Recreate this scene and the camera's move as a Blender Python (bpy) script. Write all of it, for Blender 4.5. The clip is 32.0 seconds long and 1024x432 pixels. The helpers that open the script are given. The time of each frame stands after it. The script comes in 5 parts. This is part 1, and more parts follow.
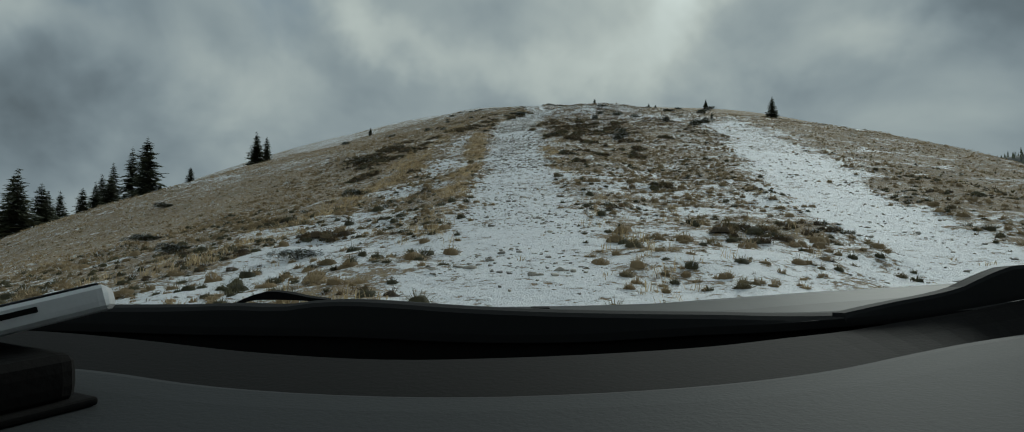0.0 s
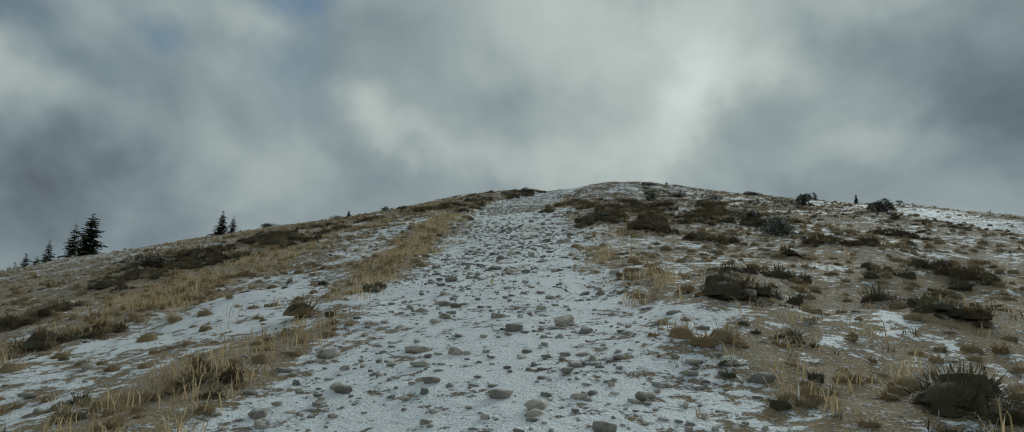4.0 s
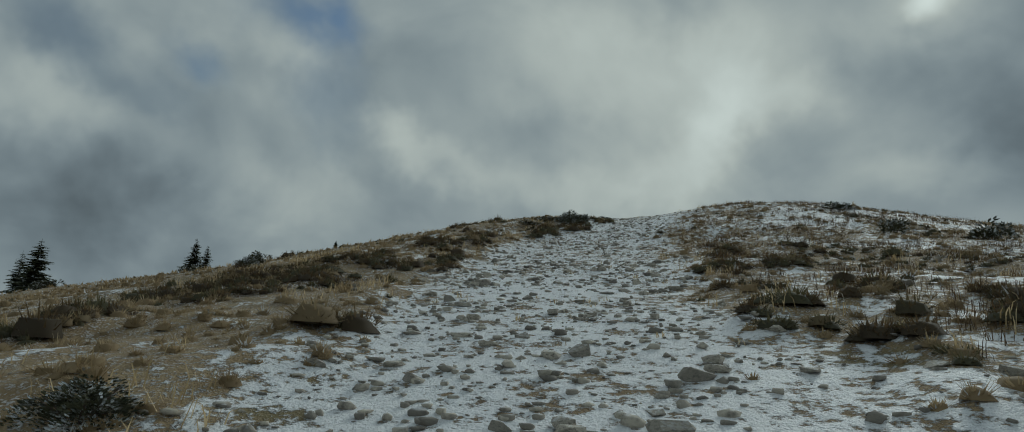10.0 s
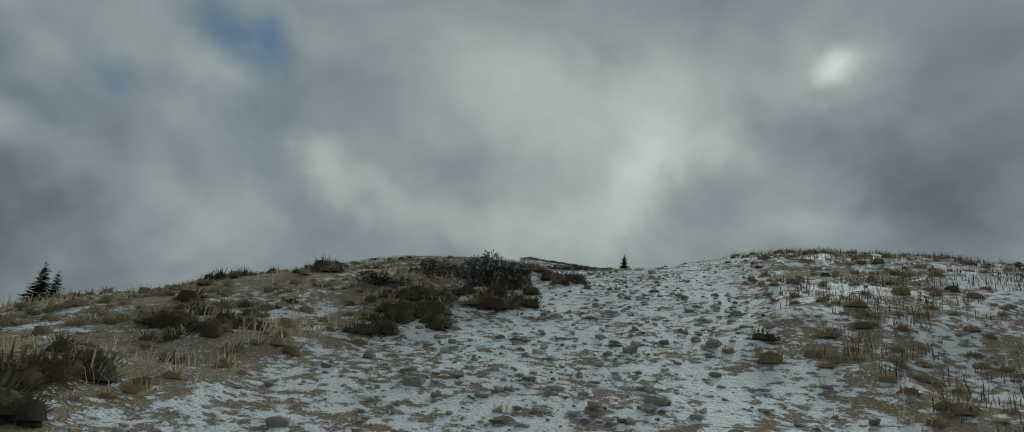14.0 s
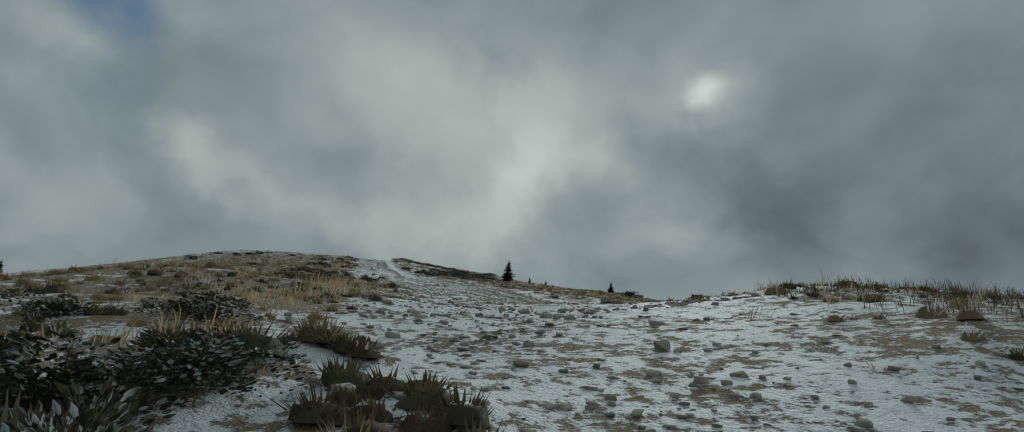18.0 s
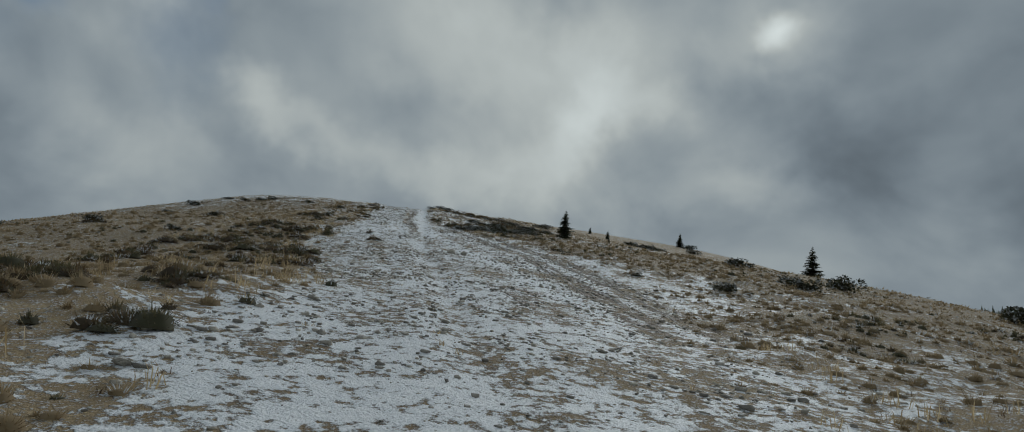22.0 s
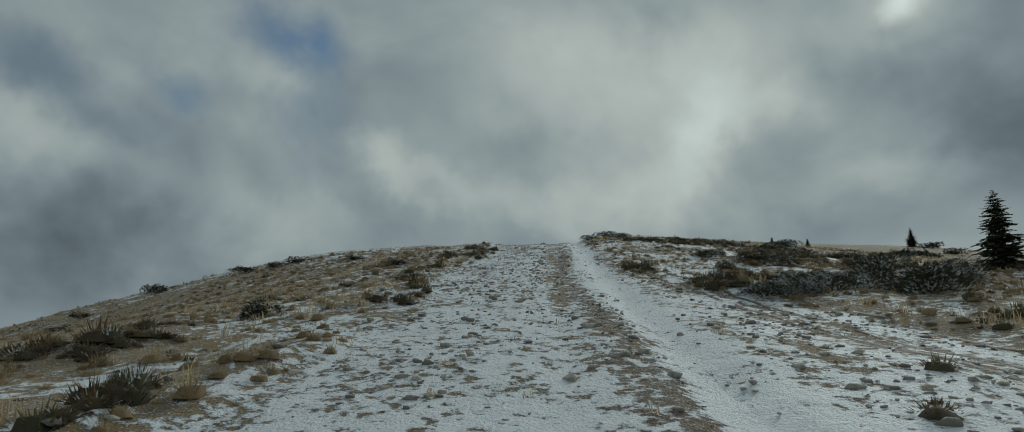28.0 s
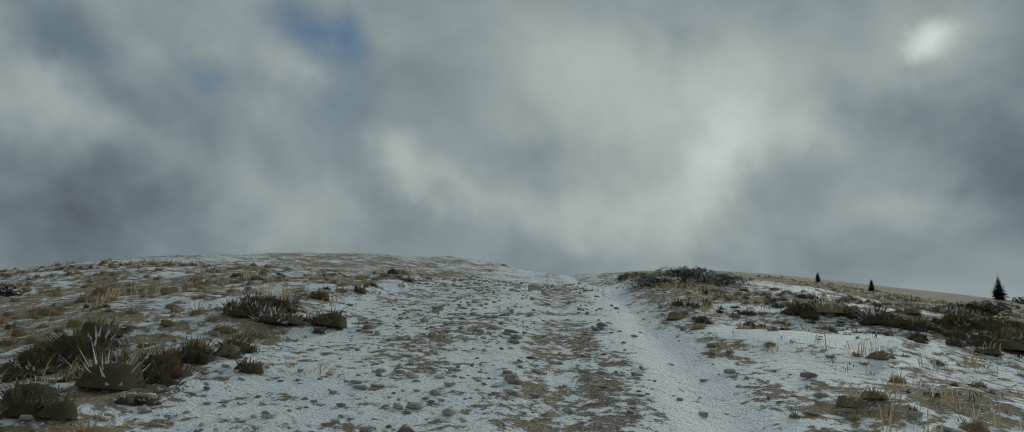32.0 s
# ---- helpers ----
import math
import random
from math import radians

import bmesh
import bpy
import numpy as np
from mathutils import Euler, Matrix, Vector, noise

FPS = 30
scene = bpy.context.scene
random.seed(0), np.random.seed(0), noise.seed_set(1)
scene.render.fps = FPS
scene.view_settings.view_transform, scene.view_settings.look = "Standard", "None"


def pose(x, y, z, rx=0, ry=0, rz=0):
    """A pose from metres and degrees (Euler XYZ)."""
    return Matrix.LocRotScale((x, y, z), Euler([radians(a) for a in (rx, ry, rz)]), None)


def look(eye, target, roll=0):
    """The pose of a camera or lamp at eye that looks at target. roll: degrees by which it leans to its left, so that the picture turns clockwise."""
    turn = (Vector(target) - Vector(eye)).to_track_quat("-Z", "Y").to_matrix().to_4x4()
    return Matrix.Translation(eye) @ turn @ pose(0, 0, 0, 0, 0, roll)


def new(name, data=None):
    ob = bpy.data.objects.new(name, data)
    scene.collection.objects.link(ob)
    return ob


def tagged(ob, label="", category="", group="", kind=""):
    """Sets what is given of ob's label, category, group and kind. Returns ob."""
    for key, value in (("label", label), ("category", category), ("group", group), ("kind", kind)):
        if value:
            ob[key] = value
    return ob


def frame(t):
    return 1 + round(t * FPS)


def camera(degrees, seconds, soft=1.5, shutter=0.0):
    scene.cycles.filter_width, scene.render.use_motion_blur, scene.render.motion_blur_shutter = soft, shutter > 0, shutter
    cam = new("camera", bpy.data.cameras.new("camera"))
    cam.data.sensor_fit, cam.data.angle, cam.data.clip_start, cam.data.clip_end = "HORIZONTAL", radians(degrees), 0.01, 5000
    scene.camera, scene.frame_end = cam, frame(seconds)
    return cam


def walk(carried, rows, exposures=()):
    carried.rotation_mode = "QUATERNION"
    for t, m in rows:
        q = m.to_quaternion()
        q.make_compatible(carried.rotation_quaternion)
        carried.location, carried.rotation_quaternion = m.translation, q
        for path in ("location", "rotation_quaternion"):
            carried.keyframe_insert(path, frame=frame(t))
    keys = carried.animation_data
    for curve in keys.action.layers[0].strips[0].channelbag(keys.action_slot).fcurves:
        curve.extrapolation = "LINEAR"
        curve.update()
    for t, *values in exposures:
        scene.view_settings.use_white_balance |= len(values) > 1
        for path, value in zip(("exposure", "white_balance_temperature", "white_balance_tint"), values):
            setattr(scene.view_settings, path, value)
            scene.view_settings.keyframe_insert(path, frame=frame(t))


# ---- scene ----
cam = camera(76.0, 32.0, soft=0.95)

# seconds, place in metres, heading, pitch and roll in degrees
PATH = [
    (0, 0.01, 1.91, 0.11, 0.49, 2.11, -0.36),
    (0.5, -0.00, 6.74, 0.63, 0.87, 4.48, 0.16),
    (1, 0.06, 11.51, 0.99, 0.19, 3.98, -1.36),
    (1.5, -0.02, 16.23, 1.51, 0.43, 5.68, -5.79),
    (2, -0.37, 20.87, 2.24, 1.08, 9.13, -10.06),
    (2.5, -0.33, 25.47, 3.03, -2.80, 8.48, -7.31),
    (3, -0.20, 29.88, 3.91, -1.68, 11.02, -3.95),
    (3.5, -0.12, 34.12, 4.73, -0.65, 9.80, -3.97),
    (4, 0.23, 38.36, 5.54, 0.68, 10.08, -2.53),
    (4.5, 0.66, 42.49, 6.34, 2.99, 11.74, -1.45),
    (6.5, 0.10, 57.94, 9.54, 3.74, 12.62, 0.75),
    (7, -0.04, 61.07, 10.24, 2.95, 12.98, -0.74),
    (7.5, -0.25, 64.00, 10.93, 2.76, 13.50, -2.72),
    (8, -0.38, 66.75, 11.58, 2.97, 12.54, -1.86),
    (8.5, -0.46, 69.54, 12.25, 0.86, 13.83, -5.02),
    (9, -0.43, 72.10, 12.84, 0.70, 13.62, -3.02),
    (9.5, -0.62, 74.28, 13.27, 0.49, 12.56, -7.35),
    (10, -0.69, 76.51, 13.87, 2.95, 12.29, -3.46),
    (10.5, -0.72, 78.77, 14.38, 2.92, 15.92, -1.83),
    (11, -0.70, 81.05, 14.91, 2.46, 15.54, -1.55),
    (11.5, -0.72, 83.41, 15.44, 2.48, 14.94, -2.15),
    (12, -0.71, 85.74, 16.04, 4.17, 15.61, 0.27),
    (12.5, -0.59, 88.15, 16.62, 1.37, 15.41, -3.05),
    (13, -0.39, 90.83, 17.20, 1.84, 14.51, -1.63),
    (13.5, -0.37, 93.46, 17.85, -0.60, 15.28, -1.14),
    (14, -0.08, 95.53, 18.38, -4.07, 15.95, -4.57),
    (14.5, 0.01, 97.34, 18.79, -5.49, 15.74, -4.63),
    (16.5, 0.62, 102.99, 20.16, -10.19, 18.21, -5.15),
    (17, 0.93, 104.33, 20.55, -12.27, 17.08, -5.59),
    (17.5, 1.27, 105.71, 20.95, -13.31, 15.79, -5.21),
    (18, 1.68, 107.10, 21.38, -14.91, 16.92, -4.59),
    (18.5, 2.13, 108.47, 21.85, -17.21, 17.49, -8.75),
    (19, 2.55, 109.93, 22.31, -17.96, 17.91, -7.97),
    (19.5, 3.05, 111.49, 22.78, -19.27, 16.59, -11.14),
    (20, 3.64, 113.17, 23.36, -18.83, 15.21, -10.02),
    (20.5, 4.29, 115.19, 23.95, -17.65, 14.97, -7.07),
    (21, 5.00, 117.75, 24.62, -16.39, 14.31, -9.05),
    (21.5, 5.71, 120.82, 25.27, -12.12, 11.72, -2.87),
    (22, 6.08, 124.25, 25.87, -9.94, 11.82, -6.35),
    (22.5, 6.30, 128.03, 26.50, -4.52, 10.76, -4.46),
    (23, 6.18, 131.64, 27.16, -0.89, 11.08, -7.02),
    (23.5, 6.07, 135.04, 27.81, 3.11, 11.02, -4.71),
    (24, 5.80, 138.56, 28.54, 3.31, 11.26, -4.80),
    (24.5, 5.63, 142.24, 29.18, 3.50, 13.03, -5.53),
    (26.5, 5.05, 157.36, 32.10, 0.18, 13.82, -0.92),
    (27, 5.09, 160.74, 32.79, 1.17, 11.38, -0.53),
    (27.5, 5.00, 164.04, 33.52, 1.00, 12.34, -5.81),
    (28, 5.01, 167.27, 34.38, 2.58, 13.74, -0.84),
    (28.5, 5.12, 170.69, 35.11, 0.69, 11.06, -2.45),
    (29, 5.38, 174.11, 35.85, -0.26, 10.79, 0.68),
    (29.5, 5.44, 177.41, 36.73, 1.88, 15.34, 0.59),
    (30, 5.37, 181.04, 37.53, -0.59, 11.16, -5.32),
    (30.5, 5.47, 184.46, 38.30, -2.32, 11.66, -4.45),
    (31, 5.57, 187.78, 39.09, -1.07, 13.91, -1.12),
    (31.5, 5.52, 190.96, 39.87, 1.06, 11.80, -1.07),
    (32, 5.37, 194.02, 40.69, 2.24, 14.45, -5.53),
]

KELVIN, TINT = 6080.0, -3.0
walk(cam, [(t, pose(x, y, z, 90 + pitch, roll, yaw)) for t, x, y, z, yaw, pitch, roll in PATH],
     exposures=[(t, stops, KELVIN, TINT + shift) for t, stops, shift in ((0.0, 0.10, 0), (2.2, 0.14, 0), (3.2, 0.14, 0), (7.0, 0.06, 0), (10.0, -0.02, 0), (12.0, -0.08, 0), (14.5, -0.09, 0), (17.0, -0.10, 0), (21.3, -0.08, 0), (22.0, 0.0, 7), (23.5, 0.03, 7), (24.5, 0.01, 7), (26.5, -0.03, 0), (32.0, -0.05, 0))])

# ---------------------------------------------------------------- sky and sun
SUN_AZIMUTH, SUN_HEIGHT = 30.5, 27.8


class Nodes:
    """A small helper that adds shader nodes and joins them."""

    def __init__(self, tree):
        self.tree = tree

    def add(self, kind, **inputs):
        node = self.tree.nodes.new(kind)
        for key, value in inputs.items():
            self.put(node, key, value)
        return node

    def put(self, node, key, value):
        if isinstance(key, str) and key.startswith("in") and key[2:].isdigit():
            key = int(key[2:])
        socket = node.inputs[key]
        if isinstance(value, bpy.types.NodeSocket):
            self.tree.links.new(value, socket)
        else:
            socket.default_value = value

    def math(self, op, a, b=0.0, clamp=False):
        node = self.add("ShaderNodeMath", in0=a, in1=b)
        node.operation, node.use_clamp = op, clamp
        return node.outputs[0]

    def vec(self, op, a, b=(0, 0, 0)):
        node = self.add("ShaderNodeVectorMath", in0=a, in1=b)
        node.operation = op
        return node.outputs["Value"] if op in ("DOT_PRODUCT", "DISTANCE", "LENGTH") else node.outputs["Vector"]

    def noise(self, vector, scale, detail=4.0, rough=0.55, warp=0.0):
        node = self.add("ShaderNodeTexNoise", Vector=vector, Scale=scale, Detail=detail, Roughness=rough, Distortion=warp)
        return node.outputs["Fac"]

    def ramp(self, value, low, high, to_low=0.0, to_high=1.0):
        node = self.add("ShaderNodeMapRange", in0=value, in1=low, in2=high, in3=to_low, in4=to_high)
        node.interpolation_type = "SMOOTHSTEP"
        return node.outputs[0]

    def mix(self, factor, a, b):
        node = self.tree.nodes.new("ShaderNodeMix")
        node.data_type = "RGBA"
        for slot, value in ((0, factor), (6, a), (7, b)):
            if isinstance(value, bpy.types.NodeSocket):
                self.tree.links.new(value, node.inputs[slot])
            elif slot == 0:
                node.inputs[0].default_value = value
            else:
                node.inputs[slot].default_value = (*value[:3], 1)
        return node.outputs[2]


# heaps of cloud that the light comes through, and thicker grey banks: azimuth and height in degrees, half-width, half-height, tilt, strength
THIN = ((11.0, 22.0, 14.0, 9.0, 0, 0.15), (14.0, 19.8, 2.4, 3.8, -28, 0.15), (9.5, 15.0, 3.5, 2.2, 0, 0.08), (2.0, 14.6, 4.2, 1.9, 0, 0.11), (-9.0, 16.2, 6.5, 1.6, -22, 0.10), (-15.0, 17.8, 2.6, 1.5, -20, 0.09),
        (-20.0, 12.6, 4.5, 2.2, -10, 0.07), (-29.0, 13.5, 7.0, 2.0, -18, 0.05), (-41.0, 16.3, 3.5, 2.4, -10, 0.10), (-31.5, 25.5, 3.5, 2.2, 0, 0.06), (-24.3, 24.0, 2.6, 1.6, 0, 0.08),
        (1.0, 26.5, 9.0, 4.0, 0, 0.06), (14.0, 26.0, 3.5, 3.0, -20, 0.05), (19.5, 23.0, 2.4, 1.6, 0, 0.05), (30.0, 15.6, 3.5, 1.4, 0, 0.05), (49.5, 32.0, 5.0, 2.5, 0, 0.05))
THICK = ((-14.0, 24.0, 9.0, 8.0, 0, -0.03), (-34.0, 15.0, 14.0, 10.0, 0, -0.025), (46.0, 19.0, 11.0, 10.0, 0, -0.08), (19.5, 18.0, 4.0, 2.3, 15, -0.09), (27.0, 22.5, 4.0, 3.5, 0, -0.08), (36.0, 18.0, 5.0, 4.0, 0, -0.09), (-0.5, 20.0, 5.0, 1.9, 0, -0.05), (10.0, 30.5, 3.0, 2.0, 0, -0.04),
         (-19.5, 22.0, 2.6, 4.5, 10, -0.06), (-39.0, 8.5, 9.0, 4.5, 0, -0.14), (-40.0, 20.5, 6.0, 1.8, -20, -0.09), (-12.0, 12.8, 3.5, 1.5, -20, -0.04), (52.0, 15.0, 6.0, 4.0, 0, -0.09), (25.0, 12.0, 8.0, 2.5, 0, -0.05))
GLARE = ((0.0, 0.0, 1.6, 1.2, 10, 0.22), (0.0, 0.0, 4.4, 3.4, 20, 0.13))
GAPS = ((-24.2, 27.4, 3.8, 1.9, 8, 0.95), (-20.4, 26.8, 2.4, 1.8, 0, 0.6), (-31.2, 21.6, 1.9, 1.6, 0, 0.7), (-21.3, 21.0, 2.6, 4.5, 8, 0.45), (-40.0, 20.6, 7.0, 1.6, -20, 0.32))


def make_sky():
    world = bpy.data.worlds.new("sky")
    scene.world = world
    world.use_nodes = True
    tree = world.node_tree
    tree.nodes.clear()
    n = Nodes(tree)
    way = n.add("ShaderNodeTexCoord").outputs["Generated"]
    axes = n.add("ShaderNodeSeparateXYZ", Vector=way)
    up = n.math("MAXIMUM", axes.outputs[2], 0.0)
    # the layer of cloud, seen ever more from the side towards the horizon
    flat = n.vec("SCALE", way)
    tree.links.new(n.math("DIVIDE", 1.0, n.math("ADD", up, 1.1)), flat.node.inputs["Scale"])
    warp = n.add("ShaderNodeTexNoise", Vector=flat, Scale=3.4, Detail=1.5).outputs["Color"]
    bent = n.vec("ADD", flat, n.vec("MULTIPLY", n.vec("SUBTRACT", warp, (0.5, 0.5, 0.5)), (0.2, 0.2, 0.2)))
    banks = n.noise(n.vec("ADD", bent, (3.1, 0.4, 0.0)), 3.4, 1.5, 0.45)
    billows = n.noise(n.vec("ADD", bent, (1.3, 6.4, 2.0)), 10.0, 3.0, 0.5)
    tufts = n.noise(n.vec("ADD", bent, (7.7, 2.3, 1.0)), 24.0, 3.0, 0.5)
    body = n.math("ADD", n.math("MULTIPLY", banks, 0.40), n.math("ADD", n.math("MULTIPLY", billows, 0.44), n.math("MULTIPLY", tufts, 0.16)))
    # azimuth and height in degrees, frayed by the billows
    round_way = n.math("MULTIPLY", n.math("ARCTAN2", axes.outputs[0], axes.outputs[1]), 180 / math.pi)
    height = n.math("MULTIPLY", n.math("ARCSINE", axes.outputs[2]), 180 / math.pi)
    place = n.add("ShaderNodeCombineXYZ", X=round_way, Y=height).outputs[0]
    fray = n.add("ShaderNodeTexNoise", Vector=way, Scale=13.0, Detail=3.0, Roughness=0.52).outputs["Color"]
    frayed = n.vec("ADD", place, n.vec("MULTIPLY", n.vec("SUBTRACT", fray, (0.5, 0.5, 0.5)), (6.5, 5.5, 0.0)))
    calm = n.vec("ADD", place, n.vec("MULTIPLY", n.vec("SUBTRACT", fray, (0.5, 0.5, 0.5)), (4.0, 3.0, 0.0)))

    def heaps(rows, where, centre=(0.0, 0.0)):
        total = 0.0
        for azimuth, rise, wide, high, tilt, strength in rows:
            spot = n.add("ShaderNodeMapping", Vector=where, Location=(azimuth + centre[0], rise + centre[1], 0), Rotation=(0, 0, radians(tilt)), Scale=(wide, high, 1))
            spot.vector_type = "TEXTURE"
            total = n.math("ADD", total, n.ramp(n.vec("LENGTH", spot.outputs[0]), 0.0, 1.9, strength, 0.0))
        return total

    light = n.math("ADD", 0.292, n.math("MULTIPLY", n.math("SUBTRACT", body, 0.5), 0.41))
    light = n.math("ADD", light, n.math("ADD", heaps(THIN, frayed), heaps(THICK, frayed)))
    light = n.math("ADD", light, n.math("MULTIPLY", heaps(GLARE, calm, (SUN_AZIMUTH, SUN_HEIGHT)), n.ramp(tufts, 0.25, 0.6, 0.6, 1.1)))
    light = n.math("MAXIMUM", light, 0.05)
    cloud = n.vec("SCALE", n.mix(n.ramp(light, 0.14, 0.46), (0.855, 0.975, 1.10), (1.005, 1.02, 0.98)))
    tree.links.new(light, cloud.node.inputs["Scale"])
    # gaps of blue between the heaps
    holes = n.math("MULTIPLY", heaps(GAPS, frayed), n.ramp(billows, 0.66, 0.40, 0.55, 1.0))
    sky = n.add("ShaderNodeTexSky")
    sky.sky_type, sky.sun_disc = "NISHITA", False
    sky.sun_elevation, sky.sun_rotation = radians(SUN_HEIGHT), radians(SUN_AZIMUTH)
    blue = n.vec("SCALE", sky.outputs[0])
    blue.node.inputs["Scale"].default_value = 0.06
    whole = n.mix(n.math("MULTIPLY", holes, 0.9, True), cloud, blue)
    back = n.add("ShaderNodeBackground", Color=whole, Strength=1.0)
    out = n.add("ShaderNodeOutputWorld")
    tree.links.new(back.outputs[0], out.inputs[0])


make_sky()
sun = new("sun", bpy.data.lights.new("sun", "SUN"))
sun.data.energy, sun.data.angle, sun.data.color = 1.15, radians(14), (1.0, 0.96, 0.9)
sun.matrix_world = look((0, 0, 0), (-math.sin(radians(SUN_AZIMUTH)) * math.cos(radians(SUN_HEIGHT)),
                                    -math.cos(radians(SUN_AZIMUTH)) * math.cos(radians(SUN_HEIGHT)), -math.sin(radians(SUN_HEIGHT))))

# ---------------------------------------------------------------- lie of the land
# heights of the hill along the track, and how far the slopes beside it stand above or below it
YS = [-40.0, 15.0, 50.0, 80.0, 100.0, 115.0, 130.0, 150.0, 172.0, 195.0, 212.0, 230.0, 255.0, 300.0, 400.0]
XS = [-300.0, -110.0, -45.0, -18.0, -7.0, 0.0, 7.0, 16.0, 36.0, 90.0, 260.0]
CENTRE = [-2.2, -0.1, 6.3, 13.3, 17.9, 22.6, 25.3, 29.0, 33.9, 39.3, 43.4, 46.4, 51.1, 57.5, 73.7]
LEFT = {
    -40: (-108.7, -35.6, -11.3, -3.2, -0.8),
    15: (-98.2, -31.3, -9.1, -2.7, -0.8),
    50: (-96.6, -32.9, -9.8, -3.5, -1.2),
    80: (-96.1, -33.7, -8.0, -2.5, -0.7),
    100: (-95.4, -32.3, -8.2, -2.5, -0.4),
    115: (-95.8, -32.4, -8.4, -3.1, -0.7),
    130: (-93.9, -30.9, -8.8, -2.2, -0.2),
    150: (-91.3, -29.6, -9.9, -2.9, -1.0),
    172: (-89.3, -29.2, -10.3, -1.7, -0.4),
    195: (-87.8, -28.5, -10.3, -2.9, -0.6),
    212: (-86.9, -27.8, -8.2, -1.6, -0.3),
    230: (-85.1, -25.9, -6.5, -0.2, -0.1),
    255: (-83.3, -24.3, -5.8, 0.1, 0.6),
    300: (-78.7, -19.7, -3.5, -0.4, 0.1),
    400: (-71.5, -9.5, 3.0, 1.6, 0.6),
}
RIGHT = {
    -40: (-0.4, -1.3, -4.6, -16.2, -52.8),
    15: (-0.3, -0.5, -2.1, -11.2, -42.8),
    50: (0.2, 0.4, -1.1, -12.0, -41.7),
    80: (0.6, 1.1, 0.6, -12.6, -41.9),
    100: (0.5, 1.1, 0.8, -11.1, -41.8),
    115: (1.2, 0.8, -1.0, -11.3, -42.8),
    130: (0.1, 0.1, -0.9, -9.7, -41.8),
    150: (0.1, 0.4, 0.2, -8.0, -40.7),
    172: (-0.0, 0.5, 0.4, -7.3, -40.7),
    195: (-0.2, -0.2, -1.0, -7.5, -41.2),
    212: (0.5, -0.7, -2.1, -7.3, -42.1),
    230: (0.7, 0.7, -0.7, -6.5, -42.0),
    255: (0.6, 1.3, 0.3, -5.2, -42.1),
    300: (0.5, 1.3, 1.4, 1.9, -40.0),
    400: (1.2, 3.6, 6.6, 7.8, -28.1),
}

TRACK_Y = (-40, 60, 100, 118, 130, 158, 194, 240, 400)
TRACK_X = (0, 0, 0.2, 5, 6.2, 5, 5.4, 6, 6)
HEIGHTS = np.array([(*LEFT[y], 0, *RIGHT[y]) for y in YS]) + np.array(CENTRE)[:, None]


def smooth_weights(nodes, x):
    """Weights of the nodes in a smooth curve through them, at each x."""
    nodes = np.asarray(nodes, float)
    x = np.clip(x, nodes[0], nodes[-1])
    n, h = len(nodes), np.diff(nodes)
    slope = np.zeros((n, n))
    slope[0, :2], slope[-1, -2:] = (-1 / h[0], 1 / h[0]), (-1 / h[-1], 1 / h[-1])
    for i in range(1, n - 1):
        a = h[i] / (h[i] + h[i - 1])
        slope[i, i - 1], slope[i, i + 1] = -a / h[i - 1], (1 - a) / h[i]
        slope[i, i] = a / h[i - 1] - (1 - a) / h[i]
    k = np.clip(np.searchsorted(nodes, x, side="right") - 1, 0, n - 2)
    t, r = (x - nodes[k]) / h[k], np.arange(len(x))
    w = ((t**3 - 2 * t**2 + t) * h[k])[:, None] * slope[k] + ((t**3 - t**2) * h[k])[:, None] * slope[k + 1]
    w[r, k] += 2 * t**3 - 3 * t**2 + 1
    w[r, k + 1] += -2 * t**3 + 3 * t**2
    return w


def hashed(i, j, seed):
    v = np.sin(i * 127.1 + j * 311.7 + seed * 74.7) * 43758.5453
    return v - np.floor(v)


def value_noise(x, y, seed=0):
    i, j = np.floor(x), np.floor(y)
    u, v = x - i, y - j
    u, v = u * u * (3 - 2 * u), v * v * (3 - 2 * v)
    a, b = hashed(i, j, seed), hashed(i + 1, j, seed)
    c, d = hashed(i, j + 1, seed), hashed(i + 1, j + 1, seed)
    return a + (b - a) * u + (c - a) * v + (a - b - c + d) * u * v


def fbm(x, y, size, octaves=4, seed=0):
    total, weight, norm = 0.0, 1.0, 0.0
    for k in range(octaves):
        turn = 0.6 + k
        c, s = math.cos(turn), math.sin(turn)
        total = total + weight * value_noise((x * c - y * s) / size + 17 * k, (x * s + y * c) / size - 9 * k, seed + k)
        norm += weight
        weight, size = weight * 0.55, size * 0.48
    return total / norm


def step(v, low, high):
    t = np.clip((v - low) / (high - low), 0, 1)
    return t * t * (3 - 2 * t)


